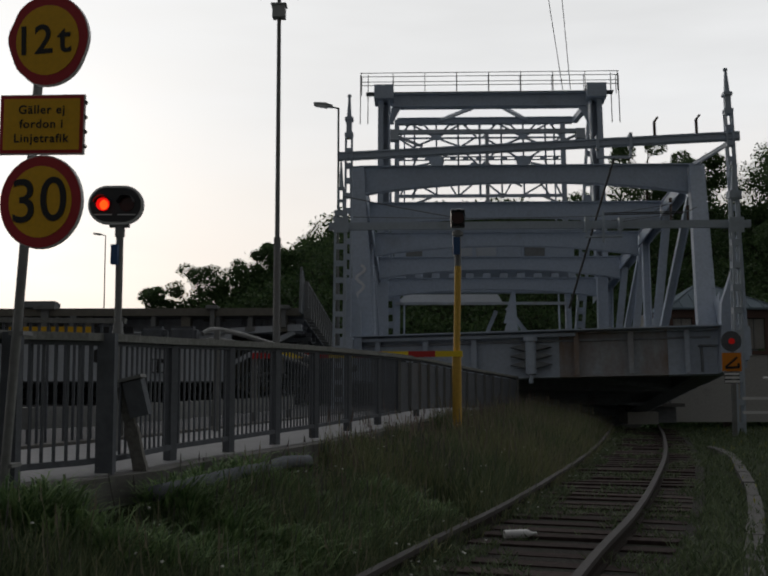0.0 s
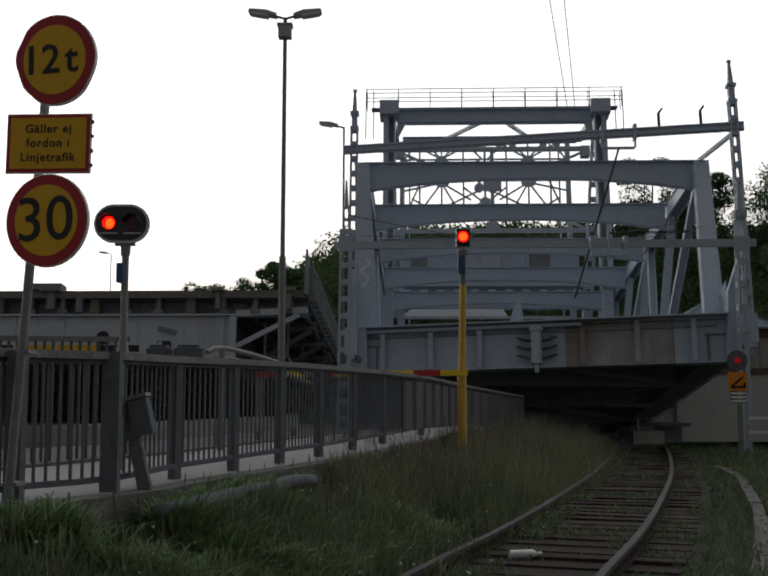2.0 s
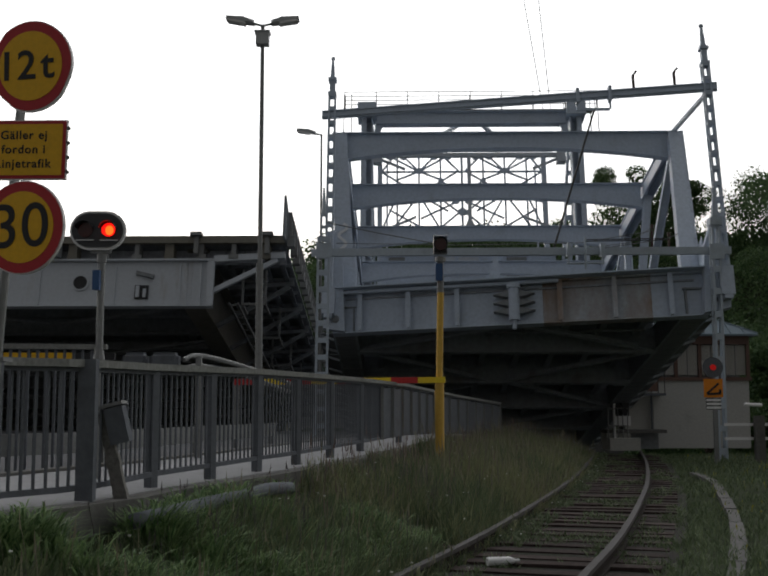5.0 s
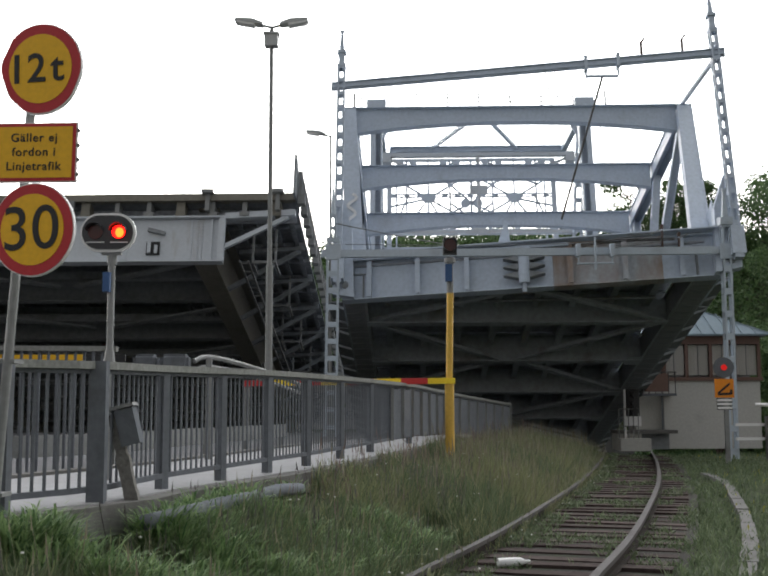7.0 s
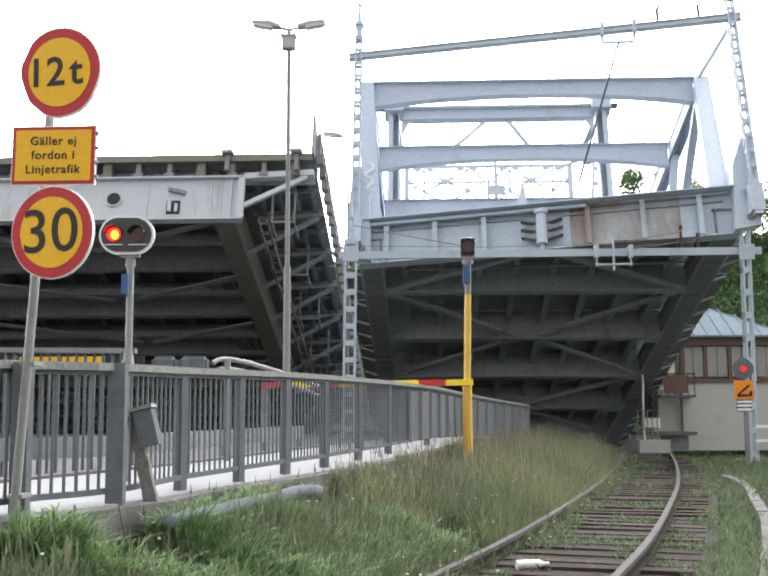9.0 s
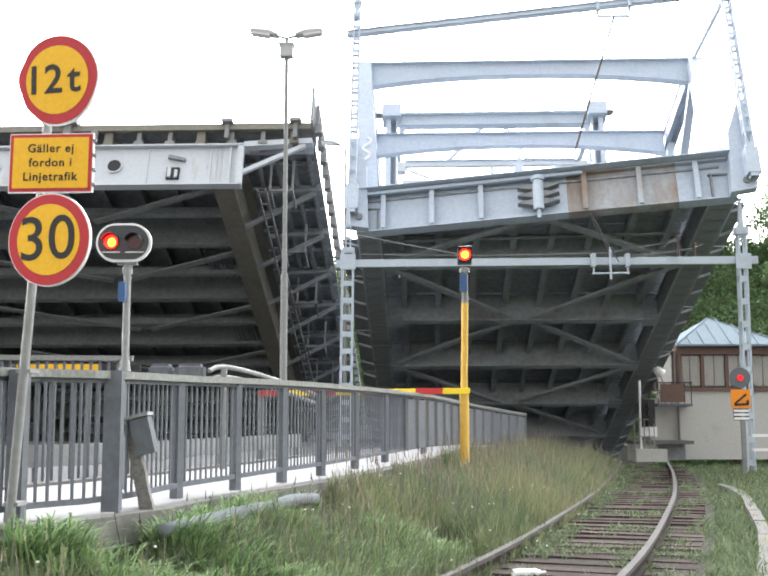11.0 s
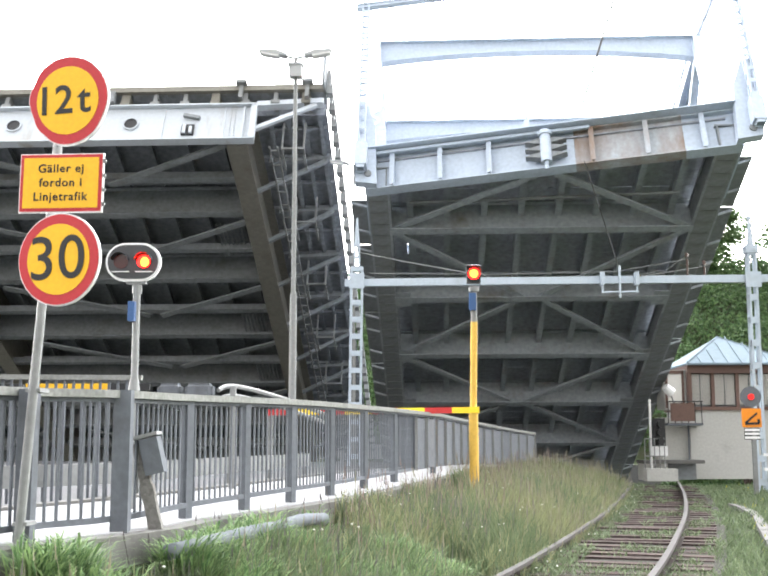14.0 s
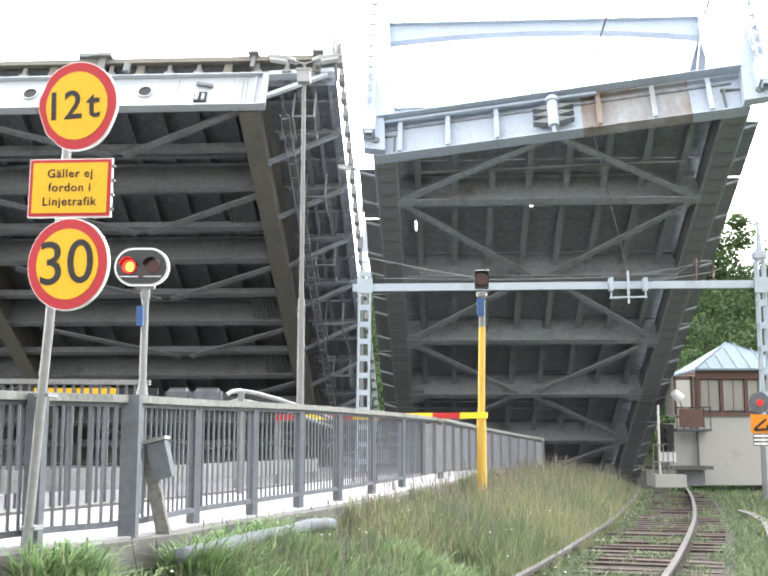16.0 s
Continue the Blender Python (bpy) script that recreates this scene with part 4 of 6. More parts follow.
    for k in range(34):
        fr.beam((-3.75, VE + 1 + k * 0.8, -0.75), (-3.45, VE + 1 + k * 0.8, -0.75), 0.05, 0.05)
    part("inspection_ladder", fr, M_GALV, e)
    rail = part("railing", Geo().beam((-1.6, VE, 2.3), (-1.6, 0, 2.3), 0.09, 0.09).beam((-1.6, VE, 1.5), (-1.6, 0, 1.5), 0.06, 0.06), M_GALV, e, "footway railing on the leaf")
    k = 0
    v = VE
    while v < 0:
        part("railing_post", Geo().box((-1.6, v, 1.75), (0.12, 0.12, 1.15)).box((-1.54, v, 1.2), (0.24, 0.3, 0.36)), M_GALV, rail)
        v += 0.9
    mesh_bars = Geo()
    v = VE
    while v < 0:
        mesh_bars.box((-1.6, v, 1.9), (0.03, 0.03, 0.8))
        v += 0.15
    part("railing_bars", mesh_bars, M_GALV, rail)
    part("end_blade", Geo().slab([(-1.78, VE - 0.75, 1.15), (-1.78, VE + 0.9, 1.15), (-1.78, VE + 0.5, 2.35), (-1.78, VE - 0.55, 2.75)], (0.08, 0, 0)), M_DARK, e, "pointed end plate of the railing")
    # main girders, floor beams, bracing; beams and braces hold underside shade in their colour
    for u in (-4.85, -18.6, -26.2):
        part("main_girder", Geo().ibeam((u, VE + 0.3, 0.0), (u, 1, 0.0), 0.75, 2.15, 0.05), M_OLIVE, e, "olive-brown riveted main girder")
    v = VE + 0.15
    while v < -1:
        if v > VE + 1:
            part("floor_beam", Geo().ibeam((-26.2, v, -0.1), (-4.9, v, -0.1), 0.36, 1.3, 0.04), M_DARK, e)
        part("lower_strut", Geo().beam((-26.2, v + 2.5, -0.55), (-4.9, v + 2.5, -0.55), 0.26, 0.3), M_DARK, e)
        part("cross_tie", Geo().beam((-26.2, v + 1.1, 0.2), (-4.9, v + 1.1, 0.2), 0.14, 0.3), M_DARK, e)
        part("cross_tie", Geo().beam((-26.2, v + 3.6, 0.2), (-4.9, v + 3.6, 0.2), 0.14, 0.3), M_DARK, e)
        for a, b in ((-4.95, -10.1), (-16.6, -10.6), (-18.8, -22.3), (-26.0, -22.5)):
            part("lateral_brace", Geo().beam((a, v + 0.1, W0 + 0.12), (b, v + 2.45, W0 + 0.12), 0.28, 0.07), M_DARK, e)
        v += 4.6
    for v in (VE + 6.8, VE + 13.5, VE + 17.5):
        gr = Geo()
        for k in range(7):
            gr.box((-6.6 + 0.16 * k, v, -0.5), (0.05, 2.2, 0.06))
        part("cable_grating", gr, M_DARK, e)
    for k in range(14):
        u = -5.9 - k * 1.42
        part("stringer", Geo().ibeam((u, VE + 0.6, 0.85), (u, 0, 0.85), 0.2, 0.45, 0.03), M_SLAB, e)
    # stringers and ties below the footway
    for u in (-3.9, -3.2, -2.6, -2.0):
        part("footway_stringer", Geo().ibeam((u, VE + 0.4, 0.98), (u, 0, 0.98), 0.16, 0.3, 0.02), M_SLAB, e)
    k = VE + 1.6
    while k < -1:
        part("footway_tie", Geo().beam((-4.4, k, 0.86), (-1.75, k, 0.92), 0.1, 0.14), M_SLAB, e)
        k += 1.6
    return e


# ---- the fence and what stands by it ----
def fence_top(y):
    return float(np.interp(y, [7, 9, 12, 17, 21, 26, 30, 34], [1.77, 1.80, 1.85, 1.885, 1.90, 1.83, 1.71, 1.58]))


def fence():
    e = thing("fence", "grey steel bar fence with a worn timber handrail", "fence")
    stations = [(p, d) for p, d in along(FENCE, 0.105) if p.y > 2.5]
    bar = mesh_of("bar", Geo().box((0, 0, 0.465), (0.022, 0.014, 0.93)), M_FENCE)
    count = 0
    for p, d in stations:
        if p.y > 19.5 or count >= 240:
            break
        count += 1
        o = new("bar", bar)
        o.matrix_world = pose(p.x, p.y, fence_top(p.y) - 1.0, 0, 0, math.degrees(math.atan2(d.y, d.x)))
        o.parent = e
    line = [p + Vector((0, 0, fence_top(p.y))) for p, d in along(FENCE, 0.45) if p.y >= 2.4]
    part("handrail", Geo().sweep([p - Vector((0, 0, 0.035)) for p in line], 0.13, 0.06), M_HANDRAIL, e, "worn grey timber handrail")
    part("top_rail", Geo().sweep([p - Vector((0, 0, 0.082)) for p in line], 0.06, 0.035), M_FENCE, e)
    part("bottom_rail", Geo().sweep([p - Vector((0, 0, 0.985)) for p in line], 0.05, 0.045), M_FENCE, e)
    post = mesh_of("post", Geo().box((0, 0, 0.53), (0.085, 0.085, 1.06)), M_FENCE)
    posts = FENCE[4:]
    for x, y in posts:
        o = new("post", post)
        o.matrix_world = pose(x, y, fence_top(y) - 1.13, 0, 0, 60)
        o.parent = e
    part("gate_post", Geo().box((-2.155, 8.47, 1.24), (0.135, 0.11, 1.1)), M_FENCE, e, "broad square fence post")
    part("gate_post", Geo().box((-2.605, 7.62, 1.2), (0.115, 0.12, 1.12)), M_FENCE, e)
    prev = None
    for k, (p, d) in enumerate((p, d) for p, d in along(FENCE, 1.1) if p.y >= 18.2):
        n = Vector((d.y, -d.x, 0))
        c = p + Vector((0, 0, fence_top(p.y))) + n * 0.03
        if prev is not None:
            part("sheet_panel", Geo().beam(prev - Vector((0, 0, 0.56)), c - Vector((0, 0, 0.56)) - d * 0.01, 0.012, 0.86), M_FENCE, e)
        part("sheet_rib", Geo().box(c - Vector((0, 0, 0.56)) + n * 0.03, (0.05, 0.05, 0.9)), M_GALV, e)
        prev = c


def sign_board(name, label, mesh_parts, at):
    e = thing(name, label, "road sign", "traffic signs on the pole", at=at)
    for pn, g, mat in mesh_parts:
        part(pn, g, mat, e)
    return e


def disc(r, y0, y1, dz=0.0, n=40, sx=1.0):
    return Geo().slab([(sx * r * math.cos(2 * math.pi * k / n), y0, dz + r * math.sin(2 * math.pi * k / n)) for k in range(n)], (0, y1 - y0, 0))


def dented(r, y0, y1, sx=1.0, n=48):
    """A disc whose rim has been knocked in at a few places."""
    pts = []
    for k in range(n):
        a = 2 * math.pi * k / n
        q = r * (1 - sum(depth * math.exp(-((math.degrees(a) - at + 180) % 360 - 180) ** 2 / (2 * wide * wide)) for at, wide, depth in ((152, 9, 0.05), (200, 14, 0.07), (232, 8, 0.045), (335, 12, 0.035))))
        pts.append((sx * q * math.cos(a), y0, q * math.sin(a)))
    return Geo().slab(pts, (0, y1 - y0, 0))


def signs():
    py = 7.32
    pole = thing("sign_pole", "grey steel sign pole clamped to the fence post", "pole")
    part("tube", Geo().cyl((-2.55, py + 0.02, 0.62), (-2.36, py + 0.02, 3.95), 0.032, n=14), M_GALV, pole)
    for z in (0.85, 1.74):
        part("clamp", Geo().box((-2.585 + 0.057 * z, py + 0.1, z), (0.1, 0.2, 0.025)), M_GALV, pole)
    for x, z, text, size, sx, rz, lab in ((-2.285, 3.725, "12t", 0.285, 0.94, -10, "round yellow weight limit sign with red rim reading 12t"), (-2.305, 2.615, "30", 0.425, 0.95, -12, "round yellow speed limit sign with red rim reading 30")):
        at = pose(x, 7.2, z, 0, -1.5, rz)
        rim_shape = dented if text == "12t" else disc
        e = sign_board("round_sign", lab, [("back_plate", rim_shape(0.318, 0.0, 0.03, sx=sx), M_WHITEP), ("red_rim", rim_shape(0.31, -0.006, 0.0, sx=sx), M_SIGN_R), ("yellow_face", disc(0.243, -0.010, -0.006, sx=sx), M_SIGN_Y)], at)
        places = (-0.17, -0.025, 0.125) if text == "12t" else (-0.118, 0.1)
        for letter, dx in zip(text, places):
            writing("numeral", letter, size, M_BLACK, e, pose(dx, -0.013, -0.005, 90, 0, 0), 0.003 if text == "12t" else 0.001)
        part("bracket", Geo().box((0, 0.05, 0), (0.3, 0.04, 0.05)).box((0, 0.05, 0.12), (0.2, 0.04, 0.04)), M_GALV, e)
    at = pose(-2.31, 7.2, 3.143, 0, 0.4, -4)
    e = sign_board("text_sign", "yellow text plate with red border in Swedish lettering", [("back_plate", Geo().box((0, 0.012, 0), (0.585, 0.024, 0.41)), M_WHITEP), ("red_border", Geo().box((0, -0.003, 0), (0.57, 0.006, 0.395)), M_SIGN_R), ("yellow_face", Geo().box((0, -0.008, 0), (0.525, 0.006, 0.35)), M_SIGN_Y)], at)
    for k, line in enumerate(("G\u00e4ller ej", "fordon i", "Linjetrafik")):
        writing("lettering", line, 0.082, M_BLACK, e, pose(0, -0.0135, 0.097 - 0.098 * k, 90, 0, 0), 0.0008, 1.12)
    for k in range(4):
        part("bolt", Geo().cyl((0.295, 0.0, -0.15 + 0.1 * k), (0.295, 0.02, -0.15 + 0.1 * k), 0.014, n=8), M_GALV, e)


def oval(r, half, y0, y1, n=20):
    pts = [(half + r * math.cos(a), y0, r * math.sin(a)) for a in np.linspace(-math.pi / 2, math.pi / 2, n)]
    pts += [(-half + r * math.cos(a), y0, r * math.sin(a)) for a in np.linspace(math.pi / 2, 3 * math.pi / 2, n)]
    return Geo().slab(pts, (0, y1 - y0, 0))


def double_signal():
    e = thing("road_signal", "oval two-lamp red road signal on a grey pole", "traffic signal")
    x, y, z = -2.75, 11.0, 3.22
    part("pole", Geo().cyl((x + 0.03, y + 0.08, 0.6), (x + 0.03, y + 0.08, z - 0.2), 0.037, n=12).cyl((x + 0.03, y + 0.08, 1.9), (x + 0.03, y + 0.08, 2.02), 0.06, 0.042, n=12), M_GALV, e)
    part("yoke", Geo().box((x + 0.03, y + 0.06, z - 0.2), (0.2, 0.06, 0.05)).cyl((x + 0.03, y + 0.08, z - 0.32), (x + 0.03, y + 0.08, z - 0.22), 0.05, n=10), M_GALV, e)
    part("junction_box", Geo().box((x + 0.0, y + 0.02, 2.71), (0.07, 0.1, 0.2)), M_BLUE, e, "small blue box on the pole")
    r = part("rim", oval(0.2, 0.085, 0, 0.05), M_WHITEP, e, "white rim")
    f = part("face", oval(0.175, 0.085, -0.02, 0.06), M_SIGNAL, e)
    for o in (r, f):
        o.location = (x, y, z)
    for dx in (-0.12, 0.12):
        part("lens", Geo().cyl((x + dx, y - 0.035, z), (x + dx, y - 0.018, z), 0.075, n=20), M_LENS, e)
        v = Geo()
        for k in range(10):
            a0, a1 = math.pi * (0.05 + 0.9 * k / 10), math.pi * (0.05 + 0.9 * (k + 1) / 10)
            v.slab([(x + dx + 0.085 * math.cos(a0), y - 0.02, z + 0.085 * math.sin(a0)), (x + dx + 0.085 * math.cos(a1), y - 0.02, z + 0.085 * math.sin(a1)), (x + dx + 0.085 * math.cos(a1), y - 0.13, z + 0.085 * math.sin(a1)), (x + dx + 0.085 * math.cos(a0), y - 0.13, z + 0.085 * math.sin(a0))], (0, 0, 0.004))
        part("visor", v, M_SIGNAL, e)
        part("sill", Geo().box((x + dx, y - 0.03, z - 0.105), (0.18, 0.02, 0.008)), M_WHITEP, e)
    lit = part("lit_lens", Geo().cyl((0, 0, 0), (0, 0.008, 0), 0.068, n=20), M_LAMP_RIM, e, "glowing red lamp disc")
    part("hot_core", Geo().slab([(0.012 + 0.042 * math.cos(a), -0.004, -0.008 + 0.05 * math.sin(a)) for a in np.linspace(0, 2 * math.pi, 19)[:-1]], (0, 0.003, 0)), M_LAMP_HOT, lit)
    return lit, (x, y - 0.052, z)


def switch_box():
    e = thing("leaning_switch_box", "small grey cabinet on a leaning timber stake", "control box")
    p, q = Vector((-1.90, 8.8, 0.50)), Vector((-2.115, 8.8, 1.37))
    d = (q - p).normalized()
    stake = Geo()
    cuts = [(0.0, 0.115), (0.3, 0.1), (0.52, 0.096), (0.56, 0.125), (0.62, 0.088), (1.0, 0.082)]
    for (a, wa), (b, wb) in zip(cuts, cuts[1:]):
        stake.beam(p + (q - p) * a, p + (q - p) * (b + 0.004), (wa + wb) / 2, 0.085 + 0.1 * (wa - 0.09), (0, 1, 0))
    part("stake", stake, M_STAKE, e)
    c = Vector((0.105, -0.01, 0.0))
    part("cabinet", Geo().beam(q + c - d * 0.24, q + c + d * 0.05, 0.15, 0.165, (0, 1, 0)), M_FENCE, e)
    part("cabinet_lid", Geo().beam(q + c * 0.62 + d * 0.05, q + c * 0.62 + d * 0.078, 0.25, 0.21, (0, 1, 0)), M_GALV, e)
    part("knob", Geo().cyl(q + Vector((-0.09, -0.03, -0.01)), q + Vector((-0.03, -0.03, -0.01)), 0.032, n=10), M_BLACK, e)


def pipe_on_ground():
    pts = [(-1.72, 8.2, 0.58), (-1.5, 8.8, 0.60), (-1.32, 9.5, 0.61), (-1.15, 10.2, 0.60), (-0.98, 10.9, 0.62), (-0.8, 11.6, 0.58)]
    line = [(p.x, p.y, float(np.interp(p.y, [q[1] for q in pts], [q[2] for q in pts]))) for p, d in along([q[:2] for q in pts], 0.25)]
    n = 12
    g = Geo()
    for i, p in enumerate(line):
        d = (Vector(line[min(i + 1, len(line) - 1)]) - Vector(line[max(i - 1, 0)])).normalized()
        s = d.cross(Vector((0, 0, 1))).normalized()
        up = s.cross(d)
        g.v += [tuple(Vector(p) + (s * math.cos(2 * math.pi * k / n) + up * math.sin(2 * math.pi * k / n)) * 0.062) for k in range(n)]
    for i in range(len(line) - 1):
        g.f += [(i * n + k, i * n + (k + 1) % n, (i + 1) * n + (k + 1) % n, (i + 1) * n + k) for k in range(n)]
    g.f += [tuple(range(n)), tuple(range((len(line) - 1) * n, len(line) * n))]
    tagged(part("ground_pipe", g, M_FENCE, smooth=True), "grey sagging pipe lying along the plinth", "pipe")


def street_lamp(x, y, z0, top, arms, label, r=0.09):
    e = thing("street_lamp", label, "street lamp", at=pose(x, y, z0))
    part("pole", Geo().cyl((0, 0, -0.3), (0, 0, top * 0.42), r, r * 0.9, n=14).cyl((0, 0, top * 0.42), (0, 0, top), r * 0.62, r * 0.5, n=12), M_GALV, e)
    if arms == 2:
        part("top_box", Geo().box((0, 0, top - 0.35), (0.3, 0.28, 0.28)).box((0, 0, top - 0.19), (0.36, 0.34, 0.04)), M_LAMPHEAD, e)
    for s in ((-1, 1) if arms == 2 else (-1,)):
        part("arm", Geo().cyl((0, 0, top - 0.02), (s * 0.25, 0, top + 0.04), 0.03, n=8), M_GALV, e)
        h = part("lamp_head", Geo().slab([(s * 0.2, -0.14, top + 0.02), (s * 0.86, -0.15, top + 0.12), (s * 0.84, -0.15, top + 0.18), (s * 0.45, -0.15, top + 0.16), (s * 0.2, -0.1, top + 0.09)], (0, 0.3, 0)), M_LAMPHEAD, e)
        part("diffuser", Geo().slab([(s * 0.4, -0.13, top + 0.0), (s * 0.82, -0.14, top + 0.07), (s * 0.82, -0.14, top + 0.115), (s * 0.4, -0.13, top + 0.05)], (0, 0.26, 0)), M_WHITEP, h, "milky lamp cover")
    return e


def boom():
    e = thing("barrier_boom", "lowered red and yellow striped barrier boom", "barrier")
    a, b = Vector((1.44, 19.9, 1.93)), Vector((-2.52, 20.6, 1.906))
    n = 8
    for k in range(n):
        p, q = a + (b - a) * (k / n), a + (b - a) * ((k + 0.995) / n)
        part("stripe", Geo().beam(p, q, 0.05, 0.11), M_BARYEL if k % 2 == 0 else M_BARRED, e)
    part("rest", Geo().box((-2.46, 20.66, 1.22), (0.1, 0.06, 1.3)), M_GALV, e)


def yellow_post():
    e = thing("warning_lamp_post", "yellow and grey post with a red warning lamp", "signal post")
    x, y = 1.37, 20.0
    part("lower_tube", Geo().cyl((x - 0.03, y, 0.2), (x - 0.03, y, 1.9), 0.085, n=16).cyl((x - 0.03, y, 1.9), (x - 0.03, y, 1.98), 0.085, 0.068, n=16), M_YELLOW, e, "yellow painted lower post")
    part("upper_tube", Geo().cyl((x - 0.03, y, 1.98), (x, y, 3.55), 0.063, n=16), M_YELLOW, e)
    part("grey_tube", Geo().cyl((x, y, 3.55), (x, y, 4.22), 0.06, n=14).cyl((x, y, 4.12), (x, y, 4.2), 0.1, n=14), M_GALV, e, "bare grey top of the post")
    part("junction_box", Geo().box((x - 0.03, y - 0.08, 3.92), (0.13, 0.1, 0.32)), M_BLUE, e, "blue box strapped to the post")
    part("housing", Geo().box((x, y, 4.43), (0.25, 0.2, 0.31)).cyl((x, y - 0.2, 4.44), (x, y - 0.1, 4.44), 0.135, 0.135, n=20, cap=False), M_SIGNAL, e, "black lamp housing")
    part("hood", Geo().slab([(x - 0.13, y - 0.1, 4.6), (x + 0.13, y - 0.1, 4.6), (x + 0.13, y - 0.24, 4.57), (x - 0.13, y - 0.24, 4.57)], (0, 0, 0.01)), M_SIGNAL, e)
    part("lens", Geo().cyl((x, y - 0.115, 4.44), (x, y - 0.1, 4.44), 0.115, n=24), M_LENS, e)
    lit = part("lit_lens", Geo().cyl((0, 0, 0), (0, 0.015, 0), 0.105, n=24), M_LAMP_RIM, e, "glowing warning lamp disc")
    part("hot_core", Geo().cyl((0, -0.006, 0), (0, 0, 0), 0.075, n=24), M_LAMP_HOT, lit)
    return lit, (x, y - 0.125, 4.44)


def gantry():
    e = thing("catenary_gantry", "pale blue steel catenary gantry across the track", "catenary gantry")
    L, Rr = (-1.40, 35.0), (11.42, 35.0)
    part("crossbar", Geo().beam((L[0] - 0.4, 35, 6.45), (Rr[0] + 0.5, 35, 6.55), 0.2, 0.24), M_GANTRY, e)
    for x, y in (L, Rr):
        if x < 0:
            m = part("mast", Geo().lattice((x - 0.08, y, 0.3), (x, y, 6.9), 0.42, 0.3, 0.07, 0.55), M_GANTRY, e)
            g = Geo().lattice((x + 0.0, y, 6.9), (x, y, 7.7), 0.2, 0.2, 0.05, 0.3).cyl((x, y, 7.7), (x, y, 8.6), 0.09, 0.03, n=6)
        else:
            m = part("mast", Geo().lattice((x, y, -0.7), (x, y, 7.4), 0.3, 0.3, 0.07, 0.7), M_GANTRY, e)
            g = Geo().box((x, y, 7.5), (0.4, 0.4, 0.25)).cyl((x, y, 7.6), (x, y, 8.5), 0.13, 0.05, n=4).cyl((x, y, 8.5), (x, y, 8.6), 0.09, n=4)
        part("finial", g, M_GANTRY, m)
        part("joint_plate", Geo().box((x, y - 0.17, 6.5), (0.5, 0.03, 0.5)), M_GANTRY, m)
    # wire anchor on the bar
    for dx in (-0.55, 0.55):
        part("clamp", Geo().box((7.1 + dx, 34.8, 6.52), (0.12, 0.3, 0.42)).box((7.1 + dx, 34.75, 6.2), (0.05, 0.05, 0.3)), M_GANTRY, e)
    part("hanger", Geo().cyl((6.5, 34.75, 6.08), (7.7, 34.75, 6.1), 0.035, n=8).cyl((7.1, 34.75, 5.9), (7.1, 34.75, 6.95), 0.04, n=8), M_GANTRY, e)
    for x, h in ((9.35, 0.55), (9.9, 0.3)):
        part("insulator", Geo().cyl((x, 35, 6.6), (x, 35, 6.65 + h), 0.04, n=8).cyl((x, 35, 6.7 + h), (x, 35, 6.85 + h), 0.06, n=8), M_INSUL, e)
    for line, r in (([(-1.3, 35, 7.45), (0.4, 35, 7.1), (2.3, 35, 6.75)], 0.018), ([(-1.0, 34.9, 6.75), (3, 34.9, 6.7), (7, 34.9, 6.78), (9.4, 35, 7.2)], 0.012),
                    ([(9.35, 35, 7.3), (8.6, 35, 6.8), (7.4, 35, 6.65)], 0.012), ([(7.7, 34.9, 6.6), (9.9, 35, 6.95), (10.2, 35, 7.1)], 0.015)):
        part("stay_wire", Geo().path([Vector(p) for p in line], r, 5), M_GALV, e)
    # the gantry stands clear of the moving leaf
    e.matrix_world = Matrix.Translation((0, 0, EYE * 0.08)) @ Matrix.Scale(0.92, 4)


def level_sign():
    e = thing("railway_signal", "round grey railway signal with a red lamp over an orange board", "railway signal")
    x, y = 10.56, 33.0
    part("post", Geo().box((x + 0.06, y + 0.06, 0.7), (0.12, 0.12, 2.6)).cyl((x + 0.06, y + 0.08, 1.6), (x + 0.06, y + 0.08, 2.7), 0.04, n=8), M_GALV, e)
    part("disc", disc(0.31, 0.0, 0.04), M_FENCE, e, "round dark grey backing disc").location = (x, y - 0.02, 2.65)
    part("lens", Geo().cyl((x, y - 0.07, 2.65), (x, y - 0.02, 2.65), 0.09, n=20), M_LAMP_RED, e, "steady red lamp")
    b = part("orange_board", Geo().box((x, y, 2.02), (0.58, 0.03, 0.56)), M_SIGN_O, e, "orange board with a black opening-bridge mark")
    part("mark", Geo().beam((x - 0.2, y - 0.025, 1.84), (x + 0.22, y - 0.025, 1.86), 0.02, 0.07).beam((x - 0.2, y - 0.025, 1.86), (x + 0.16, y - 0.025, 2.16), 0.02, 0.06).box((x + 0.2, y - 0.025, 1.92), (0.07, 0.02, 0.12)), M_BLACK, b)
    for k in range(3):
        part("white_bar", Geo().box((x, y, 1.66 - 0.115 * k), (0.44, 0.03, 0.07)), M_WHITEP, e)
    part("bar_backing", Geo().box((x, y + 0.02, 1.55), (0.46, 0.02, 0.36)), M_BLACK, e)
    e.matrix_world = Matrix.Translation((0, 0, EYE * 0.07)) @ Matrix.Scale(0.93, 4)


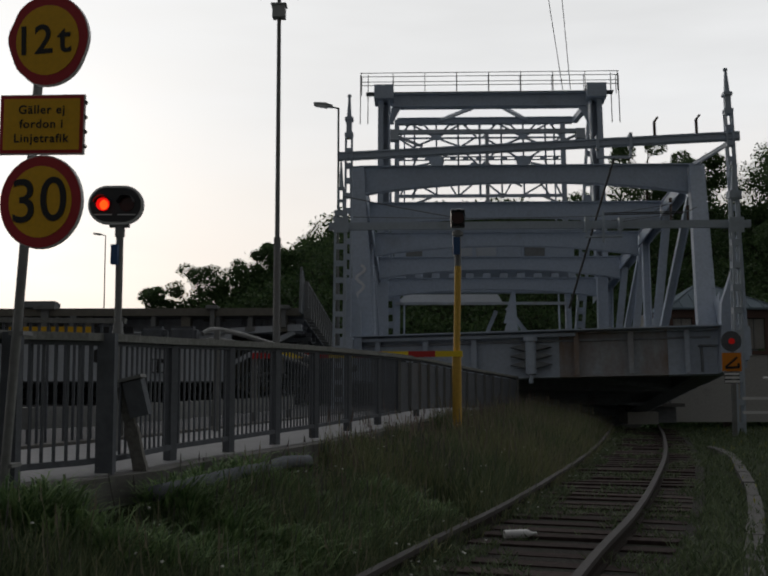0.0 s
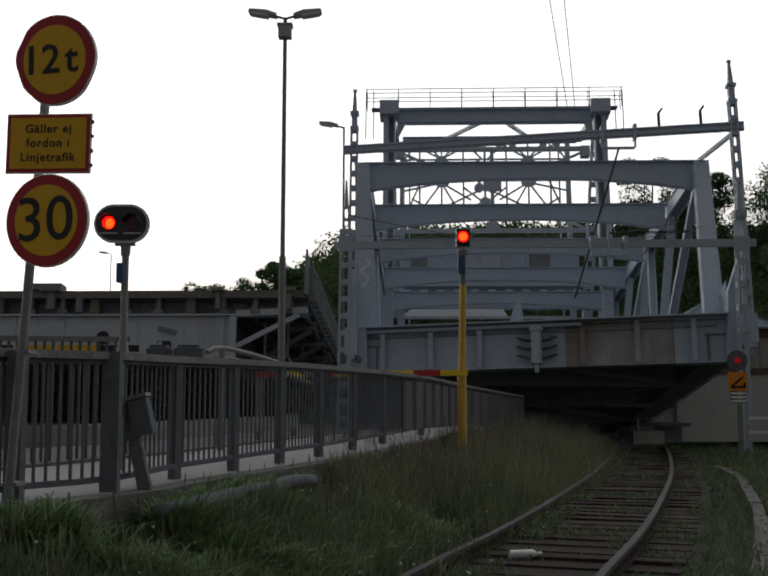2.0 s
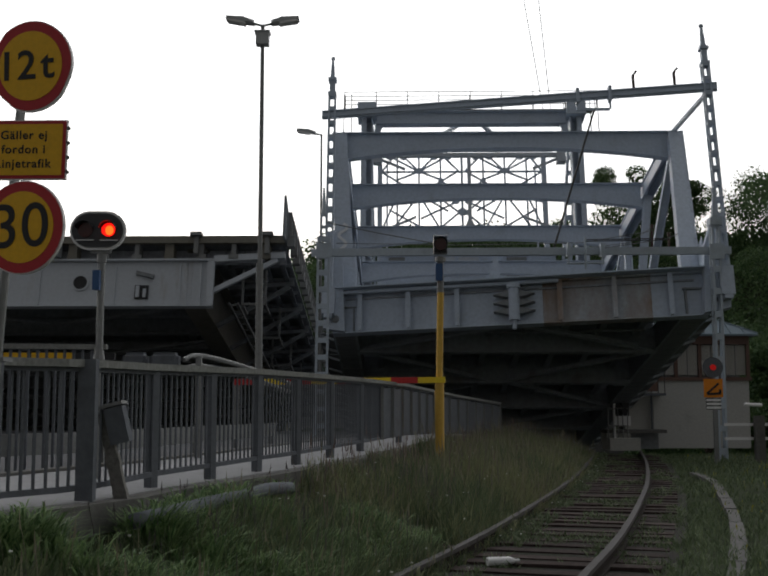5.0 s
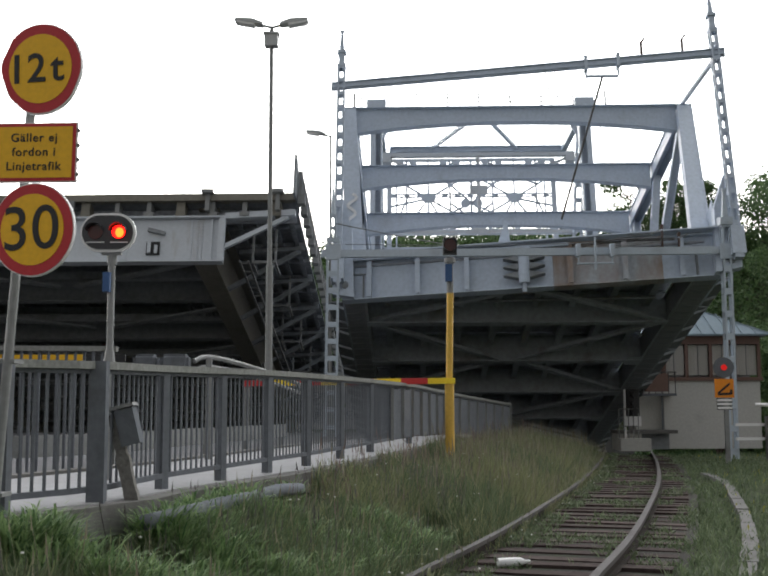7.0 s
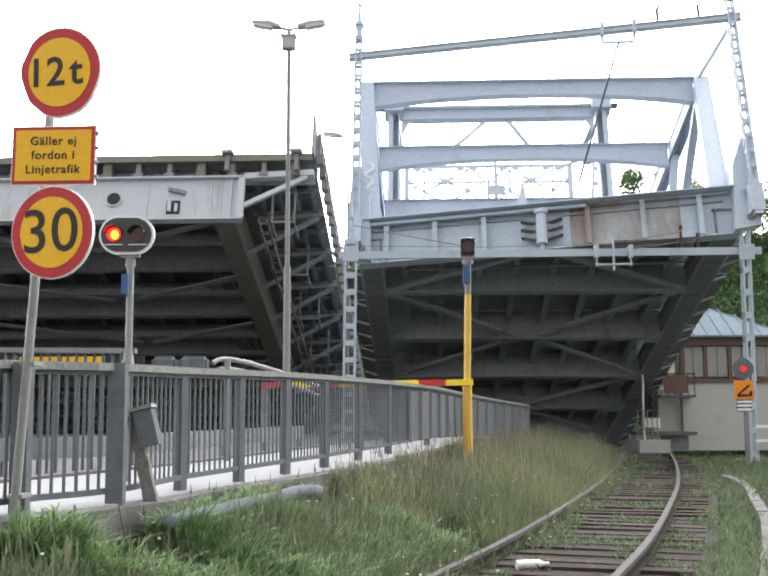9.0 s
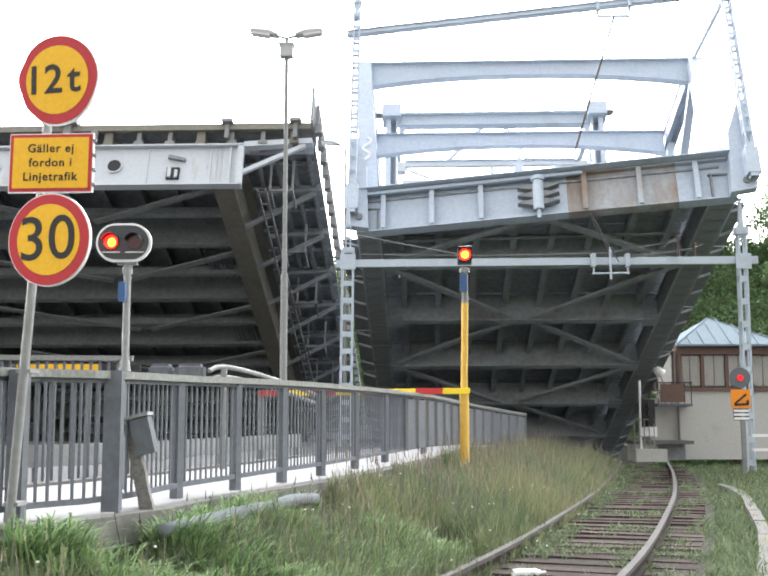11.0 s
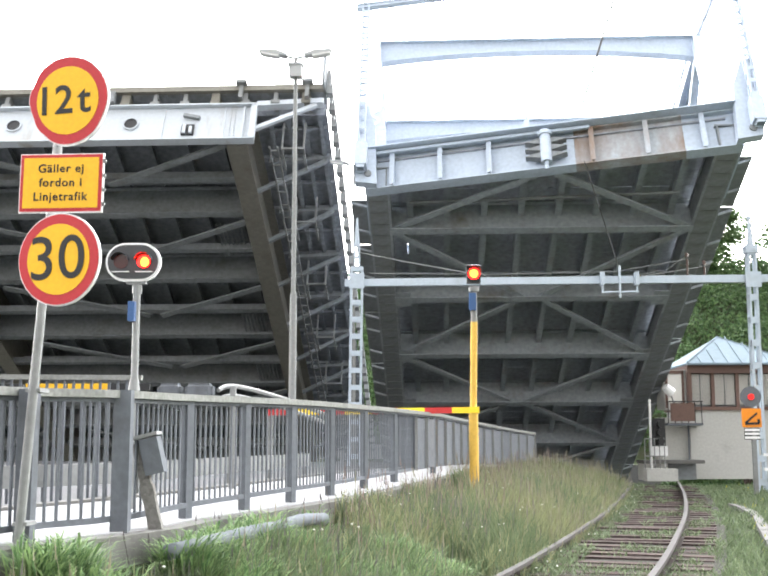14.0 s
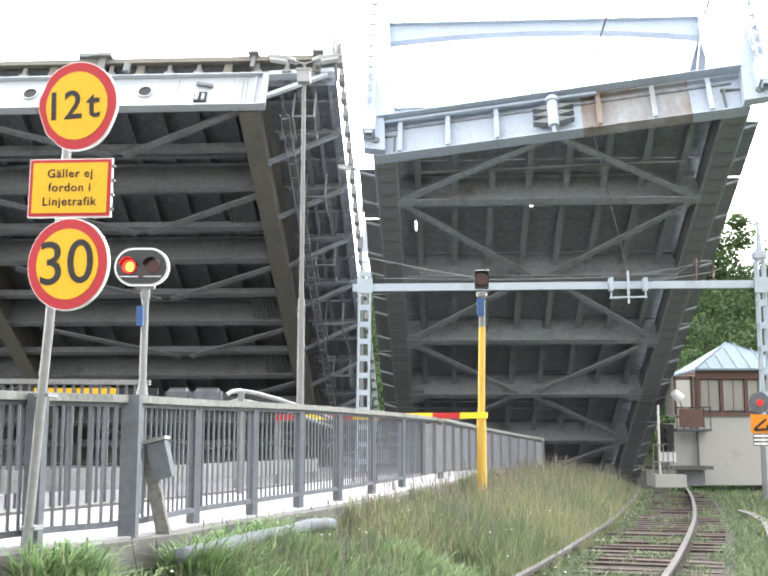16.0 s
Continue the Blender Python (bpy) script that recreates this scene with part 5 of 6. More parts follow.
def bridge_house():
    """The bridge keeper's cabin: plaster below, timber and windows above, a hipped metal roof."""
    e = thing("bridge_keeper_cabin", "small plastered cabin with timber windows and pale metal roof", "building")
    x0, x1, y0, y1 = 12.4, 16.6, 47.0, 51.0
    part("plaster_wall", Geo().box(((x0 + x1) / 2, (y0 + y1) / 2, 1.15), (x1 - x0, y1 - y0, 2.9)), M_PLASTER, e, "stained cream plaster base")
    part("sill_band", Geo().box(((x0 + x1) / 2, (y0 + y1) / 2, 2.68), (x1 - x0 + 0.2, y1 - y0 + 0.2, 0.16)), M_REDWOOD, e)
    part("head_band", Geo().box(((x0 + x1) / 2, (y0 + y1) / 2, 4.4), (x1 - x0 + 0.1, y1 - y0 + 0.1, 0.42)), M_REDWOOD, e)
    # Dark block standing in for the unlit room behind the windows.
    part("dark_room_block", Geo().box(((x0 + x1) / 2, (y0 + y1) / 2, 3.5), (x1 - x0 - 0.6, y1 - y0 - 0.6, 1.5)), M_DARK, e)
    n = 4
    for k in range(n + 1):
        x = x0 + (x1 - x0) * k / n
        part("window_post", Geo().box((x, y0 + 0.06, 3.5), (0.14, 0.14, 1.5)), M_REDWOOD, e)
        part("window_post", Geo().box((x0 + 0.06, y0 + (y1 - y0) * k / n, 3.5), (0.14, 0.14, 1.5)), M_REDWOOD, e)
    for k in range(n):
        x = x0 + (x1 - x0) * (k + 0.5) / n
        w = part("window_pane", Geo().box((x, y0 + 0.08, 3.5), (0.86, 0.012, 1.36)), glass_m, e, "window with pale curtains")
        w.visible_shadow = False
        c = Geo()
        for s in (-1, 1):
            for j in range(6):
                c.box((x + s * (0.395 - 0.068 * j), y0 + 0.115 + 0.02 * (j % 2), 3.5), (0.066, 0.02, 1.3))
        part("curtain", c, M_CURTAIN, w)
        part("window_pane", Geo().box((x0 + 0.08, y0 + (y1 - y0) * (k + 0.5) / n, 3.5), (0.012, 0.86, 1.36)), glass_m, e)
    ex0, ex1, ey0, ey1, ez = x0 - 0.1, x1 + 0.35, y0 - 0.35, y1 + 0.35, 4.62
    ax, ay, az = (x0 + x1) / 2 - 0.2, (y0 + y1) / 2, 5.95
    r = Geo()
    r.v = [(ex0, ey0, ez), (ex1, ey0, ez), (ex1, ey1, ez), (ex0, ey1, ez), (ax, ay, az), (ex0, ey0, ez - 0.08), (ex1, ey0, ez - 0.08), (ex1, ey1, ez - 0.08), (ex0, ey1, ez - 0.08)]
    r.f = [(0, 1, 4), (1, 2, 4), (2, 3, 4), (3, 0, 4), (0, 5, 6, 1), (1, 6, 7, 2), (2, 7, 8, 3), (3, 8, 5, 0), (5, 8, 7, 6)]
    roof = part("roof", r, M_ROOF, e, "pale standing-seam metal roof")
    A = Vector((ax, ay, az))
    for k in range(1, 8):
        t = k / 8
        p = Vector((ex0 + (ex1 - ex0) * t, ey0, ez))
        s = 1 - abs(2 * t - 1)
        q = p + (Vector((p.x, ay, az)) - p) * s
        part("roof_seam", Geo().beam(p + Vector((0, 0, 0.02)), q + Vector((0, 0, 0.02)), 0.03, 0.05), M_ROOF, roof)
    for p in ((ex0, ey0, ez), (ex1, ey0, ez)):
        part("roof_hip", Geo().beam(Vector(p) + Vector((0, 0, 0.03)), A, 0.07, 0.06), M_ROOF, roof)
    # oriel, balcony and stair on the canal side
    part("oriel_wall", Geo().box((x0 - 0.5, y0 + 0.9, 3.5), (1.0, 1.4, 1.7)), M_PLASTER, e)
    part("oriel_window", Geo().box((x0 - 0.55, y0 + 0.18, 3.55), (0.62, 0.03, 1.2)), M_CURTAIN, e)
    part("oriel_frame", Geo().box((x0 - 0.9, y0 + 0.17, 3.5), (0.1, 0.06, 1.6)).box((x0 - 0.2, y0 + 0.17, 3.5), (0.1, 0.06, 1.6)).box((x0 - 0.55, y0 + 0.17, 4.25), (0.8, 0.06, 0.14)), M_REDWOOD, e)
    bal = part("balcony_floor", Geo().box((x0 - 0.45, y0 - 0.5, 2.0), (1.5, 1.0, 0.1)), M_FENCE, e)
    part("balcony_panel", Geo().box((x0 - 0.55, y0 - 1.0, 2.5), (1.0, 0.04, 0.75)), M_REDWOOD, bal)
    for k in range(6):
        part("balcony_post", Geo().cyl((x0 - 1.15 + 0.28 * k, y0 - 1.0, 2.05), (x0 - 1.15 + 0.28 * k, y0 - 1.0, 2.95), 0.02, n=6), M_BLACK, bal)
    part("balcony_rail", Geo().cyl((x0 - 1.2, y0 - 1.0, 2.95), (x0 + 0.3, y0 - 1.0, 2.95), 0.025, n=6), M_BLACK, bal)
    part("lower_wall", Geo().box((x0 - 0.6, y0 + 0.8, 1.2), (1.2, 1.2, 2.2)), M_PLASTER, e)
    part("door_shade", Geo().box((x0 - 0.08, y0 - 0.03, 1.2), (0.06, 0.06, 1.7)), M_FENCE, e)
    part("step_slab", Geo().box((x0 - 1.2, y0 - 1.2, 0.46), (2.5, 1.4, 0.14)), M_CONCRETE, e)
    part("step_base", Geo().box((x0 - 1.9, y0 - 1.1, 0.05), (1.0, 1.1, 0.68)), M_PLASTER, e, "pale landing block")
    # Dark block put in for the shaded recess beside the landing block.
    part("step_recess_shade", Geo().box((x0 - 0.7, y0 - 0.8, 0.05), (1.2, 0.6, 0.68)), M_DARK, e)
    # canal signal and floodlight on the landing
    s = thing("canal_signal", "dark three-lamp canal traffic light on a pole", "traffic signal")
    part("pole", Geo().cyl((10.25, 45.0, -0.2), (10.25, 45.0, 3.0), 0.05, n=10), M_WHITEP, s)
    part("housing", Geo().box((10.6, 45.1, 1.65), (0.5, 0.3, 1.15)), M_BLACK, s)
    for k in range(3):
        part("hood", Geo().cyl((10.62, 44.7, 1.3 + 0.35 * k), (10.62, 44.95, 1.3 + 0.35 * k), 0.14, n=12), M_BLACK, s)
    part("notice", Geo().box((10.6, 44.95, 0.9), (0.62, 0.04, 0.4)), M_WHITEP, s)
    f = thing("floodlight", "white floodlight on the balcony", "floodlight")
    part("head", Geo().cyl((11.35, 45.7, 3.3), (11.05, 45.6, 3.55), 0.22, 0.16, n=12), M_WHITEP, f)
    part("arm", Geo().cyl((11.5, 46.0, 2.9), (11.3, 45.8, 3.35), 0.03, n=6), M_GALV, f)
    r = thing("landing_railing", "thin grey railing on the quay landing", "railing")
    for k in range(5):
        part("post", Geo().cyl((9.95 + 0.2 * k, 44.8, 0.1), (9.95 + 0.2 * k, 44.8, 1.4), 0.022, n=6), M_GALV, r)
    for z in (0.8, 1.5):
        part("rail", Geo().cyl((9.95, 44.8, z - 0.1), (10.75, 44.8, z - 0.1), 0.022, n=6), M_GALV, r)
    part("slab", Geo().box((10.55, 44.7, -0.05), (1.25, 0.5, 0.5)), M_PLASTER, r)


def right_fence():
    e = thing("white_rail_fence", "pale two-rail fence beside the track", "fence")
    for k in range(5):
        part("post", Geo().box((11.2 + 1.9 * k, 31.0 + 0.3 * k, 0.45), (0.26, 0.2, 1.5)), M_CONCRETE, e)
    for z in (0.55, 0.95):
        part("rail", Geo().beam((10.2, 31, z), (20, 32.5, z), 0.06, 0.08), M_WHITEP, e)
    part("lamp_tube", Geo().cyl((10.8, 31, 1.52), (11.3, 31, 1.5), 0.05, n=8), M_WHITEP, e)


def far_fence():
    """Railing and barrier on the road's other side."""
    e = thing("road_railing", "grey steel railing across the road", "railing")
    y = 13.0
    part("handrail", Geo().beam((-9.0, y, 2.19), (-3.1, y, 2.14), 0.1, 0.06).beam((-9, y, 1.95), (-3.1, y, 1.93), 0.04, 0.04), M_HANDRAIL, e)
    bar = mesh_of("bar", Geo().box((0, 0, 0), (0.03, 0.03, 1.5)), M_FENCE)
    for k in range(55):
        o = new("bar", bar)
        o.location, o.parent = (-8.95 + 0.107 * k, y, 1.4), e
    g = thing("guard_rail", "grey steel guard rail along the kerb", "guard rail")
    part("beam", Geo().sweep([(-14, 11.6, 0.98), (-8, 11.9, 0.98), (-4.6, 12.4, 0.98), (-3.6, 14.0, 0.98), (-2.9, 18.0, 0.98), (-1.9, 23.0, 0.98)], 0.05, 0.26), M_GALV, g)
    for x_, y_ in ((-13, 11.75), (-9, 11.95), (-5.5, 12.35), (-3.5, 14.4), (-2.85, 18.1), (-2.0, 22.8)):
        part("post", Geo().box((x_, y_ + 0.08, 0.8), (0.1, 0.1, 0.6)), M_GALV, g)
    b = thing("yellow_boom", "yellow and black barrier boom behind the railing", "barrier")
    for k in range(10):
        part("stripe", Geo().box((-8.16 + 0.53 * k, 13.6, 2.06), (0.5, 0.05, 0.085)), M_SIGN_Y if k % 3 else M_BLACK, b)
    part("support", Geo().box((-8.2, 13.6, 1.3), (0.2, 0.2, 1.5)), M_FENCE, b)
    c = thing("crash_terminal", "grey guard rail with a bent-down end", "guard rail")
    for dz, r in ((0.0, 0.035), (-0.14, 0.03)):
        line = [Vector((-2.6 + 0.075 * k, 15.5 + 0.13 * k, 2.2 + dz - 0.45 * (k / 20) ** 1.5 - 0.1 * math.exp(-k))) for k in range(21)]
        part("tube", Geo().path(line, r, 8), M_GALV, c)
    for x0, wide in ((-3.28, 0.34), (-2.86, 0.4)):
        box = bmesh.new()
        bmesh.ops.create_cube(box, size=1.0)
        bmesh.ops.scale(box, verts=box.verts, vec=(wide, 0.3, 0.22))
        bmesh.ops.bevel(box, geom=box.edges[:], offset=0.05, segments=3, affect='EDGES')
        bmesh.ops.translate(box, verts=box.verts, vec=(x0, 15.5, 2.09))
        part("cover_box", box, M_FENCE, c)
    part("leg", Geo().box((-2.4, 15.6, 1.4), (0.08, 0.08, 1.5)), M_GALV, c)


def kerb_path():
    pts = [(2.0, 5.5), (3.15, 9.4), (4.39, 12.97), (5.43, 16.25), (6.5, 20.0), (7.42, 23.4), (8.0, 27)]
    rnd = random.Random(8)
    line = [p for p, d in along(pts, 0.5)]
    g = Geo()
    for k in range(0, len(line) - 4, 4):
        g.sweep([q + Vector((0, 0, -0.26 + 0.02 * rnd.random())) for q in line[k:k + 5]], 0.15 + 0.04 * rnd.random(), 0.24)
    tagged(part("cable_trough", g, M_CONCRETE), "pale concrete cable trough lids in the grass", "trough", kind="structure")


def bottle():
    e = part("plastic_bottle", Geo().cyl((1.2, 10.98, -0.1), (1.43, 11.03, -0.1), 0.042, n=12).cyl((1.43, 11.03, -0.1), (1.49, 11.04, -0.1), 0.042, 0.016, n=12).cyl((1.49, 11.04, -0.1), (1.53, 11.05, -0.1), 0.017, n=8), M_WHITEP)
    tagged(e, "crumpled white bottle lying between the rails", "bottle")


# ---- plants ----
def blades(name, spots, mat, label, category, width=0.012, seed=1, heads=False):
    """Grass as bent tapering blades. spots: (x, y, z, height, lean)."""
    rs = np.random.RandomState(seed)
    a = np.array(spots, float)
    n = len(a)
    ang = rs.uniform(0, 2 * np.pi, n)
    turn = rs.uniform(0, 2 * np.pi, n)
    side = np.stack([np.cos(ang), np.sin(ang), np.zeros(n)], 1) * (width * rs.uniform(0.6, 1.4, n))[:, None]
    lean = np.stack([np.cos(turn), np.sin(turn), np.zeros(n)], 1) * (a[:, 3] * a[:, 4] * rs.uniform(0.3, 1.2, n))[:, None]
    base, up = a[:, :3], np.stack([np.zeros(n), np.zeros(n), a[:, 3]], 1)
    mid = base + up * 0.55 + lean * 0.3
    tip = base + up * 0.95 + lean
    if heads:
        top = tip
        q = np.stack([base - side * 0.4, base + side * 0.4, top + side * 0.3, top - side * 0.3, top - up * 0.16 - lean * 0.1 + side * 0.9, top + up * 0.12, top - up * 0.16 - lean * 0.1 - side * 0.9], 1)
        v = q.reshape(-1, 3)
        f = []
        for i in range(n):
            o = 7 * i
            f += [(o, o + 1, o + 2, o + 3), (o + 6, o + 4, o + 5)]
    else:
        q = np.stack([base - side, base + side, mid + side * 0.8, mid - side * 0.8, tip], 1)
        v = q.reshape(-1, 3)
        f = []
        for i in range(n):
            o = 5 * i
            f += [(o, o + 1, o + 2, o + 3), (o + 3, o + 2, o + 4)]
    me = bpy.data.meshes.new(name)
    me.from_pydata(v.tolist(), [], f)
    me.materials.append(mat)
    return tagged(new(name, me), label, category, kind="stuff")


def tussocks(name, spots, mat, label, seed):
    """Clumps of arching ribbon leaves. spots: (x, y, z, height, leaves)."""
    rs = np.random.RandomState(seed)
    vs, fs = [], []
    for x, y, z, high, count in spots:
        for k in range(int(count)):
            a = rs.uniform(0, 6.283)
            reach, top, wide = high * rs.uniform(0.25, 1.0), high * rs.uniform(0.6, 1.1), rs.uniform(0.004, 0.009)
            bx, by = x + rs.normal() * 0.05, y + rs.normal() * 0.05
            cx, cy, o = math.cos(a), math.sin(a), len(vs)
            for j, t in enumerate((0.0, 0.35, 0.7, 1.0)):
                r, h, w = reach * t ** 1.4, top * (1.75 * t - 0.95 * t * t), wide * (1.0, 1.0, 0.75, 0.1)[j]
                for side in (-1, 1):
                    vs.append((bx + cx * r - cy * w * side, by + cy * r + cx * w * side, z + h))
            fs += [(o + 2 * j, o + 2 * j + 1, o + 2 * j + 3, o + 2 * j + 2) for j in range(3)]
    me = bpy.data.meshes.new(name)
    me.from_pydata(vs, [], fs)
    me.materials.append(mat)
    return tagged(new(name, me), label, "grass", kind="stuff")


def grass():
    rs = np.random.RandomState(3)
    tall, dry, lush, short, weed, pale, bloom, stem, haze_heads, pale_tufts, edge = [], [], [], [], [], [], [], [], [], [], []
    count = 0
    while count < 74000:
        y = 5.5 + 30 * rs.rand() ** 1.3
        fx, tx = x_at(FENCE, y), x_at(TRACK, y)
        k = rs.rand()
        x = fx + 0.32 + (tx - 1.0 - fx) * k
        if y < 12.5 and x < fx + 0.62:
            continue
        patch = noise.noise(Vector((x * 0.7, y * 0.7, 2)))
        if patch < -0.38:
            continue
        count += 1
        h = (0.13 + 0.30 * rs.rand()) * (1.15 if k > 0.25 else 0.8) * (0.75 + 0.6 * min(1, y / 22)) * (1 - 0.5 * max(0, k - 0.8) * 5) * (1 + 0.5 * patch)
        z = ground_z(x, y)
        (pale if rs.rand() < 0.15 + 0.75 * (y > 12) * (0.5 + noise.noise(Vector((x * 0.5, y * 0.3, 31)))) else tall).append((x, y, z - 0.02, h, 0.45))
        if rs.rand() < 0.0025:
            bloom.append((x, y, z + h * 0.8))
        if rs.rand() < 0.01 + 0.08 * max(0, noise.noise(Vector((x * 1.1, y * 0.6, 12))) + 0.1):
            stem.append((x, y, z - 0.01, h * 1.1 + 0.05, 0.3))
        if rs.rand() < 0.03 * max(0, 0.75 - k) * (y > 10):
            haze_heads.append((x, y, z, h * 1.2 + 0.12, 0.25))
        if rs.rand() < 0.01 + 0.03 * (y > 16):
            dry.append((x, y, z, h * 1.2 + 0.08, 0.35))
        if y > 9 and rs.rand() < 0.006:
            pale_tufts.append((x, y, z - 0.02, 0.2 + 0.2 * rs.rand(), 14))
    while len(lush) < 620:
        y = 7.0 + 5.0 * rs.rand()
        fx, tx = x_at(FENCE, y), x_at(TRACK, y)
        x = fx + 0.5 + (tx - 1.7 - fx) * rs.rand() ** 1.3
        if noise.noise(Vector((x * 0.9, y * 0.9, 9))) < -0.12:
            continue
        lush.append((x, y, ground_z(x, y) - 0.02, 0.26 + 0.22 * rs.rand(), 34))
    for p, d in along(FENCE, 0.16):
        # withered weeds along the plinth's foot
        if 6.0 < p.y < 20 and rs.rand() < 0.75:
            q = p + Vector((d.y, -d.x, 0)) * rs.uniform(0.31, 0.46)
            edge.append((q.x, q.y, ground_z(q.x, q.y), 0.2 + 0.3 * rs.rand() ** 2, 0.5))
    while len(short) < 27000:
        y = 6 + 34 * rs.rand() ** 1.4
        tx = x_at(TRACK, y)
        x = tx + 1.36 + 6.5 * rs.rand() ** 1.2
        if noise.noise(Vector((x * 0.9, y * 0.9, 4))) < -0.3:
            continue
        short.append((x, y, ground_z(x, y) - 0.01, 0.06 + 0.12 * rs.rand(), 0.8))
        if rs.rand() < 0.012 and x > tx + 2.0:
            weed.append((x, y, ground_z(x, y), 0.08 + 0.1 * rs.rand(), 0.6))
    while len(short) < 43000:
        y = 6 + 32 * rs.rand() ** 1.3
        tx = x_at(TRACK, y)
        x = tx + rs.uniform(-1.5, 1.5)
        near_rail = abs(x - tx + 0.55) < 0.22
        if noise.noise(Vector((x * 1.6, y * 0.8, 7))) < (-0.15 if near_rail else 0.1):
            continue
        short.append((x, y, -0.2, (0.08 if near_rail else 0.05) + 0.1 * rs.rand(), 0.9))
        if near_rail and rs.rand() < 0.012:
            bloom.append((x, y, -0.08))
    blades("tall_grass", tall, M_GRASS, "uncut green grass on the bank below the fence", "grass", 0.0065, 1)
    blades("pale_grass", pale, M_GRASS_PALE, "pale yellow-green grass high on the bank", "grass", 0.0065, 6)
    fl = Geo()
    for x, y, z in bloom:
        fl.cyl((x, y, z), (x, y, z + 0.01), 0.012, n=5)
    tagged(part("small_flowers", fl, M_FLOWER), "small white flowers in the grass", "flowers", kind="stuff")
    blades("seed_heads", dry, M_GRASS_DRY, "dry seeding grass stems on the bank", "grass", 0.008, 2, True)
    blades("brown_seed_heads", haze_heads, M_SEED, "thin grass stems with pinkish-brown seed heads", "grass", 0.009, 9, True)
    blades("withered_stems", stem, M_STEM, "grey-brown withered stems among the grass", "grass", 0.006, 8, True)
    blades("withered_weeds", edge, M_STEM, "withered straggling weeds along the plinth", "weeds", 0.012, 10, True)
    tussocks("lush_grass", lush, M_GRASS_LUSH, "bright lush tussocks of arching grass beside the plinth", 3)
    tussocks("pale_tussocks", pale_tufts, M_GRASS_PALE, "pale green grass tufts on the bank", 13)
    blades("short_grass", short, M_GRASS, "short weeds between and beside the rails", "grass", 0.009, 4)
    blades("yellow_weeds", weed, M_WEED, "yellow flowering weeds beside the track", "weeds", 0.02, 5, True)


def tree(x, y, height, spread, seed, leaves=5000, size=0.34, low=0.25):
    """A tapered trunk with limbs and a crown of many small leaf sprays, thin in places."""
    rnd = random.Random(seed)
    rs = np.random.RandomState(seed)
    z0 = ground_z(x, y) - 0.3
    e = thing("tree", "leafy green broadleaf tree on the far bank" if y > 70 else "leafy green broadleaf tree behind the cabin", "tree", "trees along the canal", at=pose(x, y, z0))
    t = Geo().cyl((0, 0, 0), (0, 0, height * 0.5), height * 0.022, height * 0.014, n=9).cyl((0, 0, height * 0.5), (0.2, 0, height * 0.9), height * 0.014, 0.03, n=7)
    centres = []
    for k in range(26):
        a, r = rnd.uniform(0, 6.283), spread * math.sqrt(rnd.random()) * 0.85
        h = height * rnd.uniform(low, 0.95)
        fade = math.sqrt(max(0.08, 1 - ((h / height - 0.55) / 0.5) ** 2))
        c = Vector((r * math.cos(a) * fade, r * math.sin(a) * fade, h))
        centres.append((c, spread * rnd.uniform(0.2, 0.36)))
        t.cyl((0, 0, max(height * 0.15, h - r * 0.8)), c, height * 0.007, 0.02, n=5, cap=False)
    part("trunk", t, M_BARK, e)
    per = leaves // len(centres)
    vs, fs = [], []
    for c, r in centres:
        d = rs.normal(size=(per, 3))
        d /= np.linalg.norm(d, axis=1)[:, None]
        p = np.array(c) + d * (r * rs.uniform(0.35, 1.05, per) ** 0.6)[:, None] * np.array([1, 1, 0.75])
        s = size * rs.uniform(0.5, 1.2, per)
        u = rs.normal(size=(per, 3))
        u /= np.linalg.norm(u, axis=1)[:, None]
        w = np.cross(u, rs.normal(size=(per, 3)))
        w /= np.linalg.norm(w, axis=1)[:, None] + 1e-6
        o = len(vs)
        q = np.stack([p - u * s[:, None] * 0.5, p + w * s[:, None] * 0.3, p + u * s[:, None] * 0.5, p - w * s[:, None] * 0.3], 1).reshape(-1, 3)
        vs += q.tolist()
        fs += [(o + 4 * i, o + 4 * i + 1, o + 4 * i + 2, o + 4 * i + 3) for i in range(per)]
    me = bpy.data.meshes.new("crown")
    me.from_pydata(vs, [], fs)
    me.materials.append(M_LEAF)
    c = new("crown", me)
    c.parent = e
    return e


def hill_woods():
    """The wooded slope of the far bank, as leaf sprays all over it."""
    rs = np.random.RandomState(12)
    n, per = 40000, 5
    x = rs.uniform(-60, 60, n)
    y = 79 + 44 * rs.rand(n)
    z = np.array([ground_z(a, b) + (1.6 + 2.2 * max(0, noise.noise(Vector((a * 0.28, b * 0.28, 3))) + 0.3)) * rs.rand() ** 0.6 for a, b in zip(x, y)])
    p = np.repeat(np.stack([x, y, z], 1), per, 0) + rs.normal(size=(n * per, 3)) * 0.35
    u, w = rs.normal(size=p.shape), rs.normal(size=p.shape)
    u *= (0.2 / np.linalg.norm(u, axis=1))[:, None]
    w *= (0.14 / np.linalg.norm(w, axis=1))[:, None]
    vs = np.stack([p - u, p + w, p + u, p - w], 1).reshape(-1, 3).tolist()
    fs = np.arange(4 * n * per).reshape(-1, 4).tolist()
    me = bpy.data.meshes.new("hill_shrubs")
    me.from_pydata(vs, [], fs)
    me.materials.append(M_LEAF)
    tagged(new("hill_shrubs", me), "dense dark green shrubs on the far hillside", "shrubs", kind="stuff")


